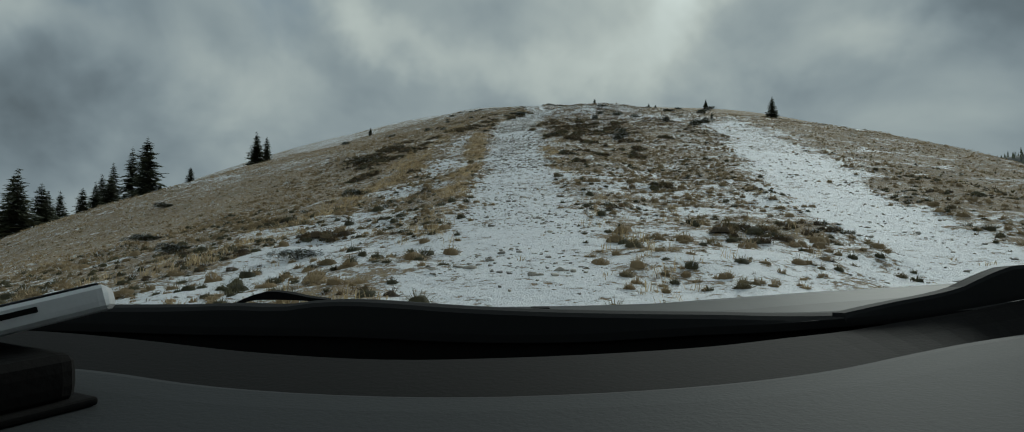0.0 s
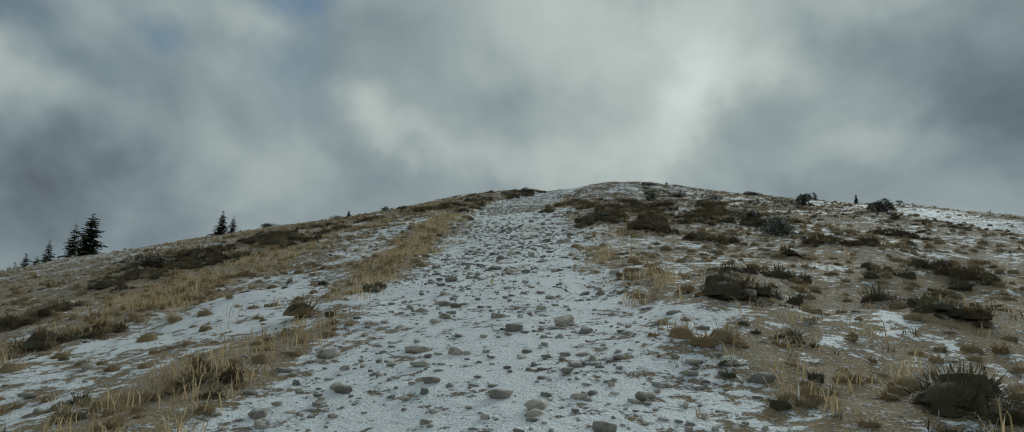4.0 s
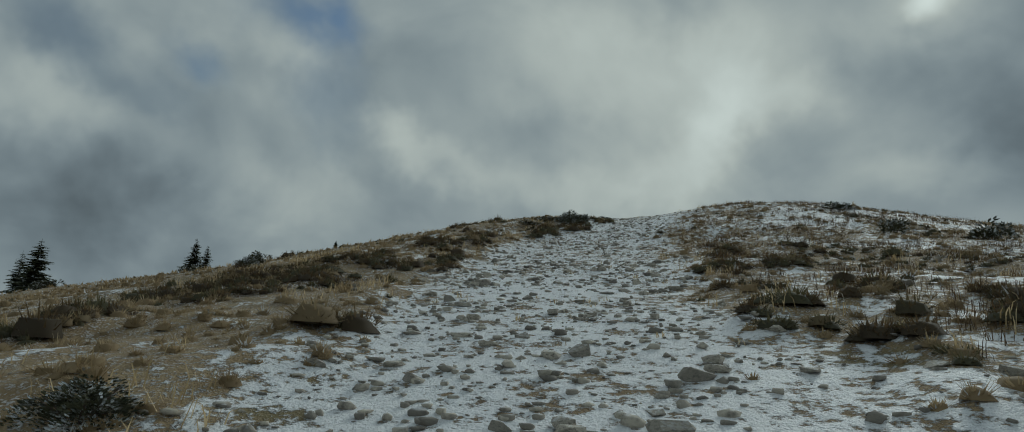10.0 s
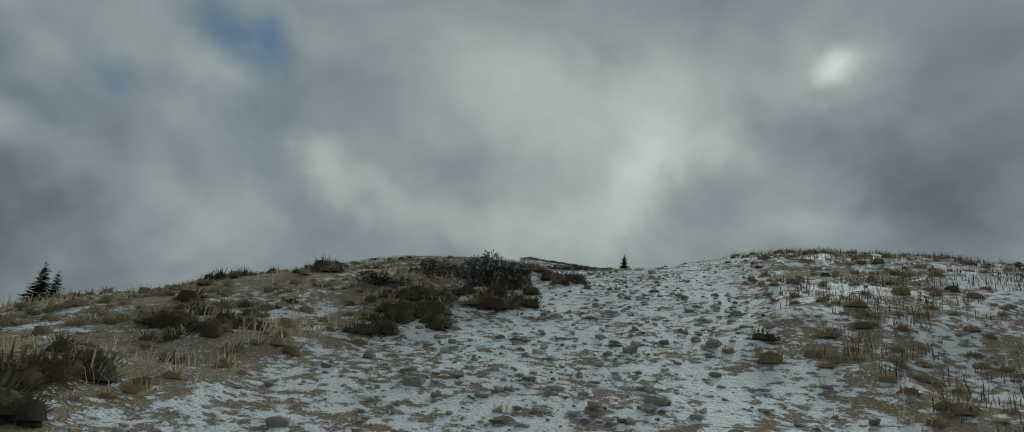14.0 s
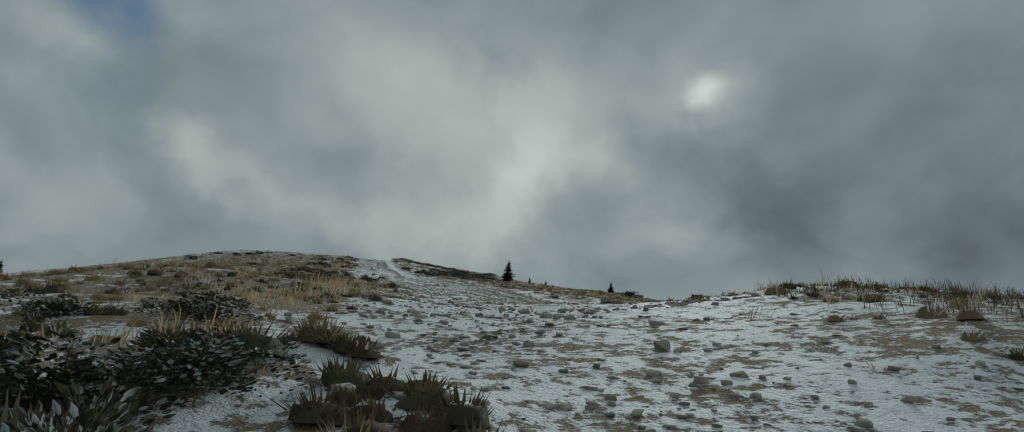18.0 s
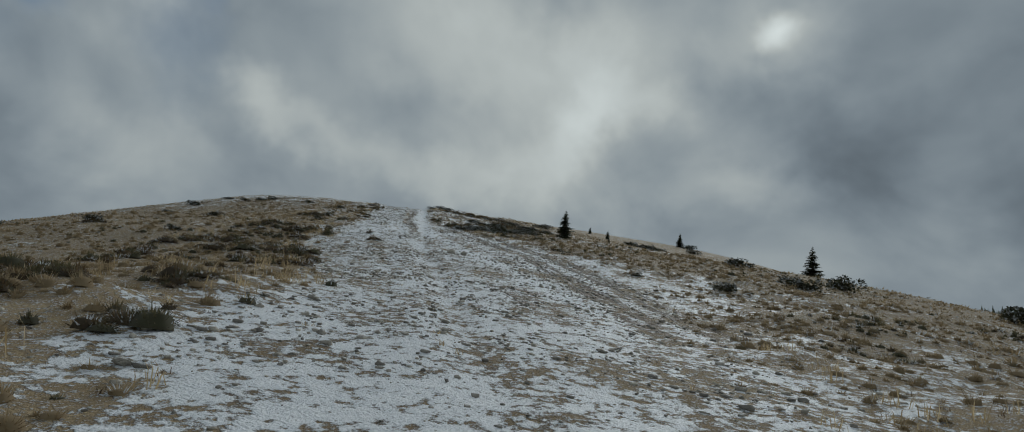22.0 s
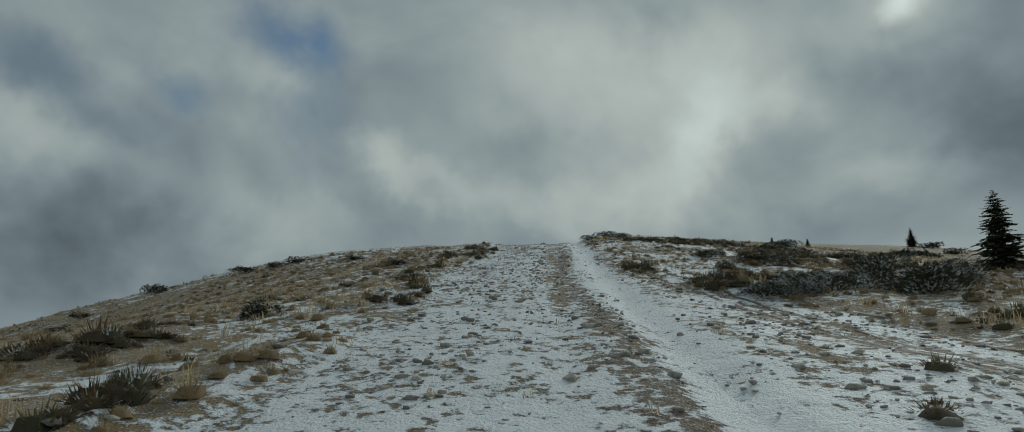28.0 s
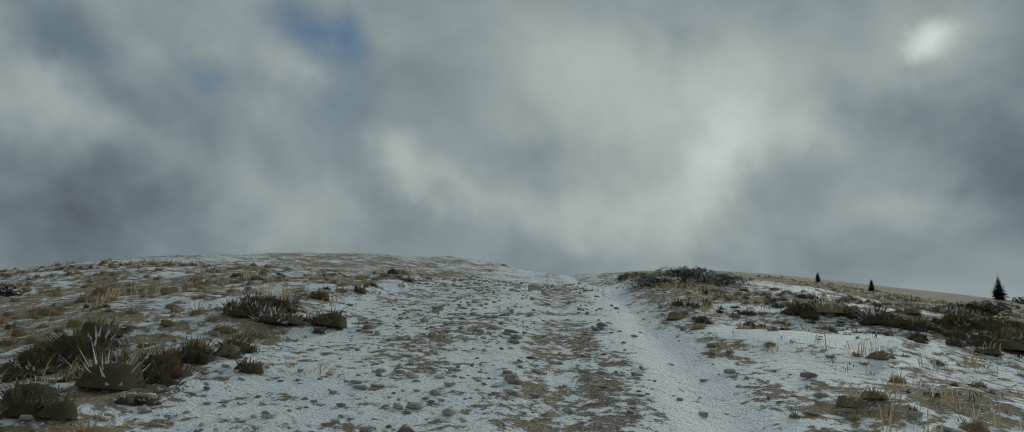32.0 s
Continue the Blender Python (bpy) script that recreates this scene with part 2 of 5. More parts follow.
LEFT_EDGE = ((-40, 15, 30, 50, 70, 90, 102, 108, 113, 125, 139, 147, 158, 175, 190, 205, 240),
             (-1.5, -1.4, -1.7, -2.4, -2.5, -3.2, -2.2, -1.0, 1.2, 3.0, 4.3, 2.9, 1.6, 1.7, 1.6, 1.9, 1.6))
RIGHT_EDGE = ((-40, 16, 30, 62, 91, 104, 112, 125, 141, 152, 158, 165, 178, 190, 240),
              (1.6, 1.6, 2.0, 1.9, 2.2, 3.7, 6.8, 10.0, 14.0, 16.6, 15.8, 14.4, 11.6, 8.3, 7.8))
SIDE_LEFT = ((-40, 0, 15, 24, 42, 60, 78, 95), (3.0, 5.0, 7.7, 10.0, 14.3, 19.0, 21.0, 22.0))
SIDE_RIGHT = ((-40, 0, 18, 28, 49, 71, 95), (9.0, 10.5, 12.4, 15.0, 22.2, 25.4, 26.0))


RUTS = ((130, 144, 154, 161, 168, 179, 187, 194, 200, 230), (10.8, 12.0, 12.5, 12.3, 11.3, 9.5, 8.6, 8.0, 7.3, 7.0))


def ruts(x, y):
    """Four thin tyre ruts that swing out to the side of the upper track."""
    along = x - np.interp(y, *RUTS) + (fbm(x, y, 6.0, 2, 33) - 0.5) * 0.4
    lines = sum(np.exp(-(((along - at) / 0.2) ** 2)) for at in (0.0, 0.6, 1.7, 2.3))
    return np.clip(lines, 0, 1) * step(y, 132, 142) * step(-y, -198, -186) * (0.4 + 0.6 * step(fbm(x, y, 2.2, 3, 34), 0.36, 0.55))


def scree(x, y):
    """The stony snow that spreads to the left of the upper track."""
    ragged = (fbm(x, y, 1.8, 3, 36) - 0.5) * 2.0
    edge = np.interp(y, (140, 150, 157, 166, 184, 201, 215), (3.6, 1.6, 0.2, -0.2, -1.2, -0.6, 0.0))
    return step(x + ragged, edge - 0.8, edge + 0.8) * step(-x, -np.interp(y, *LEFT_EDGE) - 0.5, -np.interp(y, *LEFT_EDGE) + 0.5) * step(y, 140, 150) * step(-y, -212, -202)


def masks(x, y):
    """How much of the main track and of the side track there is at each place."""
    wob = (fbm(x, y, 2.6, 3, 31) - 0.5) * 1.7 + (fbm(x, y, 0.9, 3, 32) - 0.5) * 1.2
    vague = 0.6 * step(y, 108, 125) * step(-y, -176, -160)
    left, right = np.interp(y, *LEFT_EDGE), np.interp(y, *RIGHT_EDGE)
    main = step(x + wob, left - 0.8 - vague, left + 0.6 + vague) * step(-x + wob, -right - 0.9 - 2 * vague, -right + 0.7 + 2 * vague)
    side = step(x + wob, np.interp(y, *SIDE_LEFT) - 0.8, np.interp(y, *SIDE_LEFT) + 0.6) * step(-x + wob, -np.interp(y, *SIDE_RIGHT) - 0.8, -np.interp(y, *SIDE_RIGHT) + 0.6) * step(-y, -92, -72)
    return main, side


# brown clumps of heather and sedge: place and half-width
HEATH_LOWEST = ((5.6, 18, 0.6), (-6.2, 22, 0.7), (-10.5, 30, 0.9), (6.4, 32, 0.7), (-5.2, 34, 0.5), (4.2, 44.4, 0.4), (-3, 46.3, 0.4), (6, 47.2, 0.5), (8.4, 47.6, 0.6), (3.5, 48.2, 0.6), (-2.9, 49.2, 0.35),
                (-8, 50, 0.8), (2.5, 50.1, 0.25), (5, 51, 0.5), (7.8, 51.5, 0.6), (9.4, 52.1, 0.7), (-2.6, 52.3, 0.3), (-12.6, 54.1, 1.3), (7.3, 55.2, 0.35), (9.4, 57.8, 0.8), (6.1, 59.5, 0.6), (13.7, 61.7, 0.8),
                (-13.8, 61.9, 1.2), (5.3, 63.4, 0.7))
HEATH_LOW = ((-11.5, 64.7, 0.8), (-14.9, 65.1, 1.1), (-13.5, 65.8, 0.8), (10.8, 66.1, 1), (3.5, 66.2, 0.8), (8.3, 67.5, 1.1), (17.6, 67.7, 1.2), (-11, 68, 1), (6.1, 68.5, 0.8), (10.1, 71.2, 1), (5, 71.3, 0.5),
             (4.1, 71.6, 0.45), (-17.2, 71.8, 1), (-10, 73.7, 1), (-2.6, 74.4, 0.35), (6.6, 74.6, 0.8), (-14.5, 74.9, 1.2), (-3.7, 75.8, 0.35), (4.6, 75.9, 1.1), (7.3, 76.7, 1), (4.9, 76.7, 0.6), (3.6, 77, 0.4),
             (1.8, 77.8, 0.5))
HEATH_MID = ((17.4, 79.9, 1.2), (-10.3, 81.8, 0.9), (-13.5, 82.6, 1.3), (2.9, 82.7, 0.5), (4.4, 83.5, 0.4), (7.7, 84.3, 0.6), (-3.3, 84.8, 0.5), (2.1, 85.1, 0.6), (-7.6, 85.4, 0.5), 
             (-6.1, 89.2, 0.5), (-7.4, 89.9, 0.8), (-5.9, 91.5, 0.6), (-8.9, 91.7, 1.4), (4.9, 92.3, 0.6), (-5.1, 94.5, 0.75), (8.4, 94.5, 0.3), (-3.7, 94.8, 0.4),
             (-6.5, 94.9, 0.8), (8, 96.7, 0.5))
HEATH_BEND = ((-11.1, 98.3, 0.35), (-3.3, 99.5, 0.55), (-5, 100, 0.7), (3.7, 104.5, 0.4), (-3.8, 104.5, 0.9), (-12.9, 106.2, 0.35), (-1.1, 106.4, 0.9),
              (-0.2, 108.7, 0.5), (0.3, 110, 0.7), (2.7, 110.3, 0.3), (-3.6, 110.8, 0.3), (-1, 111.5, 0.8), (-5.8, 112, 0.6), (0.9, 112.5, 0.6), (1.9, 113.1, 0.4), (-4.1, 113.4, 0.6), (1.2, 132.4, 0.5),
              (3.9, 134.6, 0.3), (0.9, 134.7, 0.6))
HEATH_UPPER = ((-4, 136, 1.1), (2.6, 137, 0.5), (-1.8, 140, 1), (2.3, 144.2, 0.35), (3.4, 144.6, 0.25), (-0.4, 145.7, 0.35), (1.6, 146.2, 0.5), (1.4, 146.4, 0.8), (-1.4, 148, 0.5), (1.7, 149.4, 0.4), (-3.5, 150.1, 0.4),
               (0.9, 152.2, 0.5), (-1.4, 154.7, 1.3), (-2.4, 156.2, 0.9), (-4.4, 158.1, 0.9), (3.9, 159.8, 0.25), (-2.4, 159.9, 0.8), (-1.3, 161.1, 0.5), (1.6, 162.8, 0.35), (0.3, 164.2, 0.5), (-11.9, 164.5, 0.5), (3.5, 164.5, 0.25),
               (-2.2, 165, 0.8), (1.1, 165.2, 0.4))
HEATH_HIGH = ((-7.5, 173, 0.6), (1, 173.1, 0.4), (9.1, 173.8, 0.7), (13.9, 176.2, 0.6), (-1.7, 176.5, 0.7), (-2.3, 178.9, 0.5), (13.6, 179.7, 0.4), (1.7, 180.8, 0.3), (1.1, 181.4, 0.3), (1.9, 182.4, 0.3),
              (-3, 185.3, 0.6), (9.8, 185.4, 0.6), (11.4, 187.2, 0.7), (1, 188, 0.45), (13.7, 188.2, 0.6), (8.3, 190.6, 0.5), (1.5, 190.7, 0.3), (12, 191.6, 0.5), (0.6, 192.2, 0.3), (17.9, 192.8, 1), (-0.4, 193.5, 0.6),
              (13.9, 194.8, 1.1), (17.1, 197.7, 0.8))
HEATH_TOP = ((1.5, 198, 0.35), (-2.2, 198.3, 0.4), (1.7, 200.6, 0.8), (16.9, 201.6, 1.6), (1.8, 203.6, 0.45), (0.8, 204.1, 0.5), (11.8, 205.6, 0.8), (13.2, 205.9, 0.8), (10.8, 207, 0.7), (1.8, 207.4, 0.4), (15, 207.5, 0.9),
             (17, 210, 1.2), (18.5, 215, 1.2), (10.5, 217, 1), (9.5, 222, 1.2), (21, 222, 1.4), (26, 226, 1.4), (24, 228, 1.6))
CLUMPS = np.array(HEATH_LOWEST + HEATH_LOW + HEATH_MID + HEATH_BEND + HEATH_UPPER + HEATH_HIGH + HEATH_TOP)


# longer strips of heather running up the slope: from, to and half-width
HEATH_STRIPS = ((2.5, 86.5, 3.5, 91.5, 0.55), (3.6, 92.0, 5.2, 99.5, 0.55), (5.6, 94.0, 7.6, 101.0, 0.3), (3.2, 83.6, 4.9, 88.6, 0.32), (4.4, 83.5, 5.6, 86.4, 0.25), (-3.4, 93.9, -4.2, 99.7, 0.3), (-5.8, 90.1, -7.6, 95.5, 0.6),
                (-4.9, 92.1, -6.2, 97.5, 0.45), (-3.2, 99.6, -4.0, 106.3, 0.45), (0.9, 110.0, 0.4, 106.6, 0.5), (3.6, 66.4, 5.8, 79.0, 0.6), (5.2, 64.0, 9.0, 80.0, 0.7),
                (8.3, 67.0, 12.0, 79.0, 0.8), (1.3, 109.6, 2.0, 111.0, 0.5), (3.4, 48.2, 4.8, 52.2, 0.55), (-14.8, 65.1, -18.5, 71.5, 1.6), (-12.4, 64.5, -15.5, 71.0, 1.2), (-10.9, 68.0, -13.5, 74.7, 1.2))
HEATH_STRIPS_HIGH = ((-1.8, 158.1, -3.3, 163.9, 1.2), (2.8, 140.0, -0.9, 155.6, 0.45), (2.0, 149.6, -0.8, 164.6, 0.45), (1.6, 147.5, -2.6, 160.4, 0.9), (3.6, 142.0, 2.3, 148.5, 0.4), (3.0, 132.0, 1.6, 140.0, 0.5), (0.2, 131.0, -2.6, 141.0, 0.9), (-3.6, 136.0, -5.6, 146.0, 0.8), (-3.8, 148.0, -5.4, 157.0, 0.8),
                     (1.9, 180.5, 1.4, 186.0, 0.26), (1.2, 187.0, 0.4, 194.0, 0.24), (0.2, 196.0, 0.2, 204.0, 0.26))
STRIPS = np.array(HEATH_STRIPS + HEATH_STRIPS_HIGH)
PLUMES = np.array(((-3.1, 50.5, -3.9, 60.0, 0.75), (-3.9, 60.0, -4.7, 80.0, 0.8), (-8.3, 54.0, -12.6, 63.0, 1.3), (-9.1, 61.4, -13.0, 71.0, 1.0), (1.9, 52.9, 2.3, 57.0, 0.3), (2.0, 49.0, 2.3, 51.2, 0.4), (-3.2, 30.0, -3.1, 48.0, 0.6), (-9.4, 36.0, -8.6, 52.0, 1.0)))


def along_strips(x, y, xx, yy, strips):
    """How deep in any of the strips each place is, 0 to 1."""
    out = np.zeros(x.shape)
    for ax, ay, bx, by, r in strips:
        near = np.flatnonzero((x > min(ax, bx) - 4 * r - 1) & (x < max(ax, bx) + 4 * r + 1) & (y > min(ay, by) - 4 * r - 2) & (y < max(ay, by) + 4 * r + 2))
        if len(near):
            t = np.clip(((xx[near] - ax) * (bx - ax) + (yy[near] - ay) * (by - ay)) / ((bx - ax) ** 2 + (by - ay) ** 2), 0, 1)
            d = ((xx[near] - ax - t * (bx - ax)) ** 2 + (yy[near] - ay - t * (by - ay)) ** 2) / (1.1 * r) ** 2
            out[near] = np.maximum(out[near], np.exp(-d * d))
    return out


def clumps(x, y):
    """How deep in a heather clump each place is, 0 to 1."""
    x, y = np.asarray(x, float), np.asarray(y, float)
    xx, yy = x + (fbm(x, y, 1.2, 3, 47) - 0.5) * 1.5, y + (fbm(x, y, 1.6, 3, 48) - 0.5) * 3.0
    upper = 0.12 * step(y, 128, 138)
    out = along_strips(x, y, xx, yy, STRIPS) * step(fbm(x, y, 1.5, 3, 50) - upper, 0.30, 0.50)
    for cx, cy, r in CLUMPS:
        near = np.flatnonzero((np.abs(x - cx) < 4 * r + 1) & (np.abs(y - cy) < 8 * r + 2))
        if len(near):
            d = ((xx[near] - cx) / (1.05 * r)) ** 2 + ((yy[near] - cy) / (1.7 * r)) ** 2
            out[near] = np.maximum(out[near], np.exp(-d * d))
    return out * (0.35 + 0.65 * step(fbm(x, y, 0.9, 3, 49), 0.36, 0.56))


def base_height(x, y):
    dx = x - np.interp(y, TRACK_Y, TRACK_X)
    z = np.einsum("ni,ij,nj->n", smooth_weights(YS, y), HEIGHTS, smooth_weights(XS, dx))
    out = np.hypot(np.maximum(np.maximum(XS[0] - dx, dx - XS[-1]), 0), np.maximum(np.maximum(YS[0] - y, y - YS[-1]), 0))
    return np.maximum(z - 0.16 * out, np.minimum(z, -160.0)) + np.minimum(out * 0.02, 12) * (fbm(x, y, 420, 3, 5) - 0.5) * 2


def ground_height(x, y):
    x, y = np.asarray(x, float), np.asarray(y, float)
    main, side = masks(x, y)
    off = 1 - np.maximum(main, side * 0.8)
    near = step(-np.abs(x - 5), -70, -40)
    z = base_height(x, y)
    z = z + (fbm(x, y, 5.0, 3, 11) - 0.5) * (0.15 + 0.35 * off) * near
    z = z + (fbm(x, y, 1.3, 3, 12) - 0.5) * (0.10 + 0.22 * off) * near + 0.10 * clumps(x, y)
    z = z - 0.10 * main - 0.12 * side - 0.03 * ruts(x, y)
    # wheel ruts high on the hill
    centre = np.interp(y, TRACK_Y, TRACK_X)
    high = step(y, 120, 150)
    for shift, deep in ((0.75, 0.16), (-0.85, 0.07)):
        z = z - high * deep * np.exp(-(((x - centre - shift - 0.9 * high) / 0.32) ** 2))
    return z


def ground_at(x, y):
    return float(ground_height(np.array([x], float), np.array([y], float))[0])


# ---------------------------------------------------------------- materials
def material(name, rough=0.85):
    m = bpy.data.materials.new(name)
    m.use_nodes = True
    n = Nodes(m.node_tree)
    shader = m.node_tree.nodes["Principled BSDF"]
    shader.inputs["Roughness"].default_value = rough
    return m, n, shader


def bump(n, shader, height, distance, strength=0.6):
    node = n.add("ShaderNodeBump", Height=height, Distance=distance, Strength=strength)
    n.put(shader, "Normal", node.outputs[0])


def let_light_through(m, n, shader, tone, share):
    """Thin leaves glow a little when the light is behind them."""
    glow = n.add("ShaderNodeBsdfTranslucent", Color=tone)
    both = n.add("ShaderNodeMixShader", Fac=share, in1=shader.outputs[0], in2=glow.outputs[0])
    n.tree.links.new(both.outputs[0], n.tree.nodes["Material Output"].inputs["Surface"])


def ground_material():
    m, n, shader = material("frosted_hillside", 0.9)
    place = n.add("ShaderNodeNewGeometry").outputs["Position"]
    cover = n.add("ShaderNodeAttribute")
    cover.attribute_name = "cover"
    split = n.add("ShaderNodeSeparateColor", Color=cover.outputs["Color"])
    snow_amount, heath_amount, stony = split.outputs[0], split.outputs[1], split.outputs[2]
    coarse = n.noise(place, 0.55, 3.0)
    middle = n.noise(place, 2.4, 4.0, 0.6)
    fine = n.noise(place, 7.0, 4.0, 0.65)
    grain = n.noise(place, 32.0, 3.0, 0.6)
    straw = n.mix(n.ramp(middle, 0.3, 0.7), (0.30, 0.215, 0.115), (0.47, 0.36, 0.21))
    straw = n.mix(n.ramp(fine, 0.42, 0.7), straw, (0.215, 0.15, 0.08))
    straw = n.mix(n.ramp(grain, 0.4, 0.66, 0.0, 0.7), straw, (0.14, 0.097, 0.052))
    straw = n.mix(n.ramp(coarse, 0.56, 0.76, 0.0, 0.8), straw, (0.19, 0.16, 0.08))
    heath = n.mix(n.ramp(fine, 0.35, 0.65), (0.06, 0.043, 0.024), (0.18, 0.125, 0.066))
    soil = n.mix(n.ramp(fine, 0.3, 0.7), (0.15, 0.108, 0.072), (0.32, 0.25, 0.185))
    base = n.mix(n.ramp(n.math("ADD", heath_amount, n.math("MULTIPLY", n.math("SUBTRACT", middle, 0.5), 0.9)), 0.42, 0.62), straw, heath)
    base = n.mix(n.ramp(n.math("ADD", stony, n.math("MULTIPLY", n.math("SUBTRACT", middle, 0.5), 0.7)), 0.4, 0.6), base, soil)
    rough_fall = n.math("ADD", n.math("MULTIPLY", n.math("SUBTRACT", fine, 0.5), 1.8), n.math("MULTIPLY", n.math("SUBTRACT", middle, 0.5), 1.4))
    rough_fall = n.math("ADD", rough_fall, n.math("MULTIPLY", n.math("SUBTRACT", grain, 0.5), 0.5))
    lies = n.ramp(n.math("ADD", snow_amount, rough_fall), 0.40, 0.62)
    snow = n.mix(n.ramp(middle, 0.3, 0.7), (0.84, 0.86, 0.89), (0.91, 0.92, 0.935))
    dusting = n.ramp(n.math("ADD", grain, n.math("MULTIPLY", fine, 0.5)), 0.80, 0.86, 0.0, 0.55)
    base = n.mix(dusting, base, snow)
    n.put(shader, "Base Color", n.mix(lies, base, snow))
    n.put(shader, "Roughness", n.ramp(lies, 0, 1, 0.95, 0.7))
    relief = n.math("ADD", n.math("MULTIPLY", fine, 0.7), n.math("MULTIPLY", grain, 0.4))
    relief = n.math("ADD", relief, n.math("MULTIPLY", lies, 0.35))
    bump(n, shader, relief, 0.12, 1.0)
    return m


def stone_material():
    m, n, shader = material("limestone", 0.85)
    place = n.add("ShaderNodeTexCoord").outputs["Object"]
    info = n.add("ShaderNodeObjectInfo").outputs["Random"]
    island = n.add("ShaderNodeNewGeometry").outputs["Random Per Island"]
    pick = n.math("FRACT", n.math("ADD", n.math("MULTIPLY", info, 7.3), island))
    base = n.mix(pick, (0.18, 0.165, 0.142), (0.58, 0.53, 0.44))
    spots = n.noise(place, 9.0, 4.0, 0.65)
    base = n.mix(n.ramp(spots, 0.42, 0.75), base, (0.16, 0.147, 0.128))
    normal = n.add("ShaderNodeSeparateXYZ", Vector=n.add("ShaderNodeNewGeometry").outputs["Normal"]).outputs[2]
    dust = n.math("MULTIPLY", n.ramp(normal, 0.7, 0.95), n.ramp(n.noise(place, 7.0, 3.0), 0.45, 0.58))
    n.put(shader, "Base Color", n.mix(n.math("MULTIPLY", dust, 0.5), base, (0.76, 0.78, 0.81)))
    bump(n, shader, n.noise(place, 26.0, 4.0, 0.65), 0.02, 0.7)
    return m


def blade_material(name, dark, light, frost=0.0):
    m, n, shader = material(name, 0.8)
    island = n.add("ShaderNodeNewGeometry").outputs["Random Per Island"]
    place = n.add("ShaderNodeNewGeometry").outputs["Position"]
    tone = n.mix(island, dark, light)
    tone = n.mix(n.ramp(n.noise(place, 0.8, 3.0), 0.4, 0.7, 0.0, 0.5), tone, dark)
    if frost:
        tone = n.mix(n.math("MULTIPLY", n.ramp(n.math("FRACT", n.math("MULTIPLY", island, 13.7)), 1 - frost, 1 - frost + 0.05), 0.85), tone, (0.72, 0.74, 0.77))
    n.put(shader, "Base Color", tone)
    let_light_through(m, n, shader, tone, 0.35)
    return m


def needle_material(name, dark, light, frost):
    m, n, shader = material(name, 0.75)
    geometry = n.add("ShaderNodeNewGeometry")
    tone = n.mix(geometry.outputs["Random Per Island"], dark, light)
    place = n.add("ShaderNodeTexCoord").outputs["Object"]
    tone = n.mix(n.ramp(n.noise(place, 2.2, 3.0), 0.35, 0.7, 0, 0.6), tone, dark)
    pick = n.math("FRACT", n.math("MULTIPLY", geometry.outputs["Random Per Island"], 31.7))
    white = n.math("MULTIPLY", n.ramp(pick, 1 - frost, 1.02 - frost), n.ramp(n.noise(place, 3.2, 2.0), 0.42, 0.56))
    n.put(shader, "Base Color", n.mix(white, tone, (0.70, 0.73, 0.76)))
    return m


def bark_material():
    m, n, shader = material("spruce_bark", 0.9)
    place = n.add("ShaderNodeTexCoord").outputs["Object"]
    n.put(shader, "Base Color", n.mix(n.noise(place, 14.0, 4.0), (0.05, 0.037, 0.028), (0.15, 0.115, 0.09)))
    bump(n, shader, n.noise(place, 24.0, 4.0), 0.02)
    return m


GROUND = ground_material()
STONE = stone_material()
STRAW = blade_material("dry_grass", (0.42, 0.31, 0.16), (0.84, 0.67, 0.41), 0.05)
HEATHER = blade_material("heather", (0.055, 0.035, 0.019), (0.22, 0.14, 0.07), 0.08)
NEEDLES = needle_material("spruce_needles", (0.046, 0.054, 0.032), (0.145, 0.155, 0.085), 0.05)
JUNIPER = needle_material("juniper_needles", (0.035, 0.04, 0.022), (0.13, 0.13, 0.068), 0.42)
SNOWY = needle_material("snowy_juniper_needles", (0.05, 0.055, 0.035), (0.16, 0.16, 0.09), 0.75)
BARK = bark_material()


# ---------------------------------------------------------------- building helpers
def mesh_from(name, verts, faces, mat, smooth=False):
    me = bpy.data.meshes.new(name)
    verts = np.asarray(verts, float)
    if isinstance(faces, np.ndarray):
        k = faces.shape[1]
        me.vertices.add(len(verts))
        me.vertices.foreach_set("co", verts.ravel())
        me.loops.add(faces.size)
        me.loops.foreach_set("vertex_index", faces.ravel().astype(np.int32))
        me.polygons.add(len(faces))
        me.polygons.foreach_set("loop_start", np.arange(0, faces.size, k, dtype=np.int32))
        me.update(calc_edges=True)
    else:
        me.from_pydata([tuple(v) for v in verts], [], faces)
    me.materials.append(mat)
    if smooth:
        me.shade_smooth()
    return me


def part(name, bm, mat, parent, label=""):
    """Links a bmesh as one mesh object under a thing or a part."""
    me = bpy.data.meshes.new(name)
    bm.to_mesh(me)
    bm.free()
    me.materials.append(mat)
    ob = new(name, me)
    ob.parent = parent
    return tagged(ob, label)


def mesh_part(name, me, parent, label=""):
    ob = new(name, me)
    ob.parent = parent
    return tagged(ob, label)


# ---------------------------------------------------------------- the ground
def spaced(stops):
    """Coordinates from (place, spacing) stops, with the spacing changing evenly between them."""
    out = [stops[0][0]]
    while out[-1] < stops[-1][0]:
        gap = np.interp(out[-1], [s[0] for s in stops], [s[1] for s in stops])
        out.append(out[-1] + gap)
    return np.array(out)


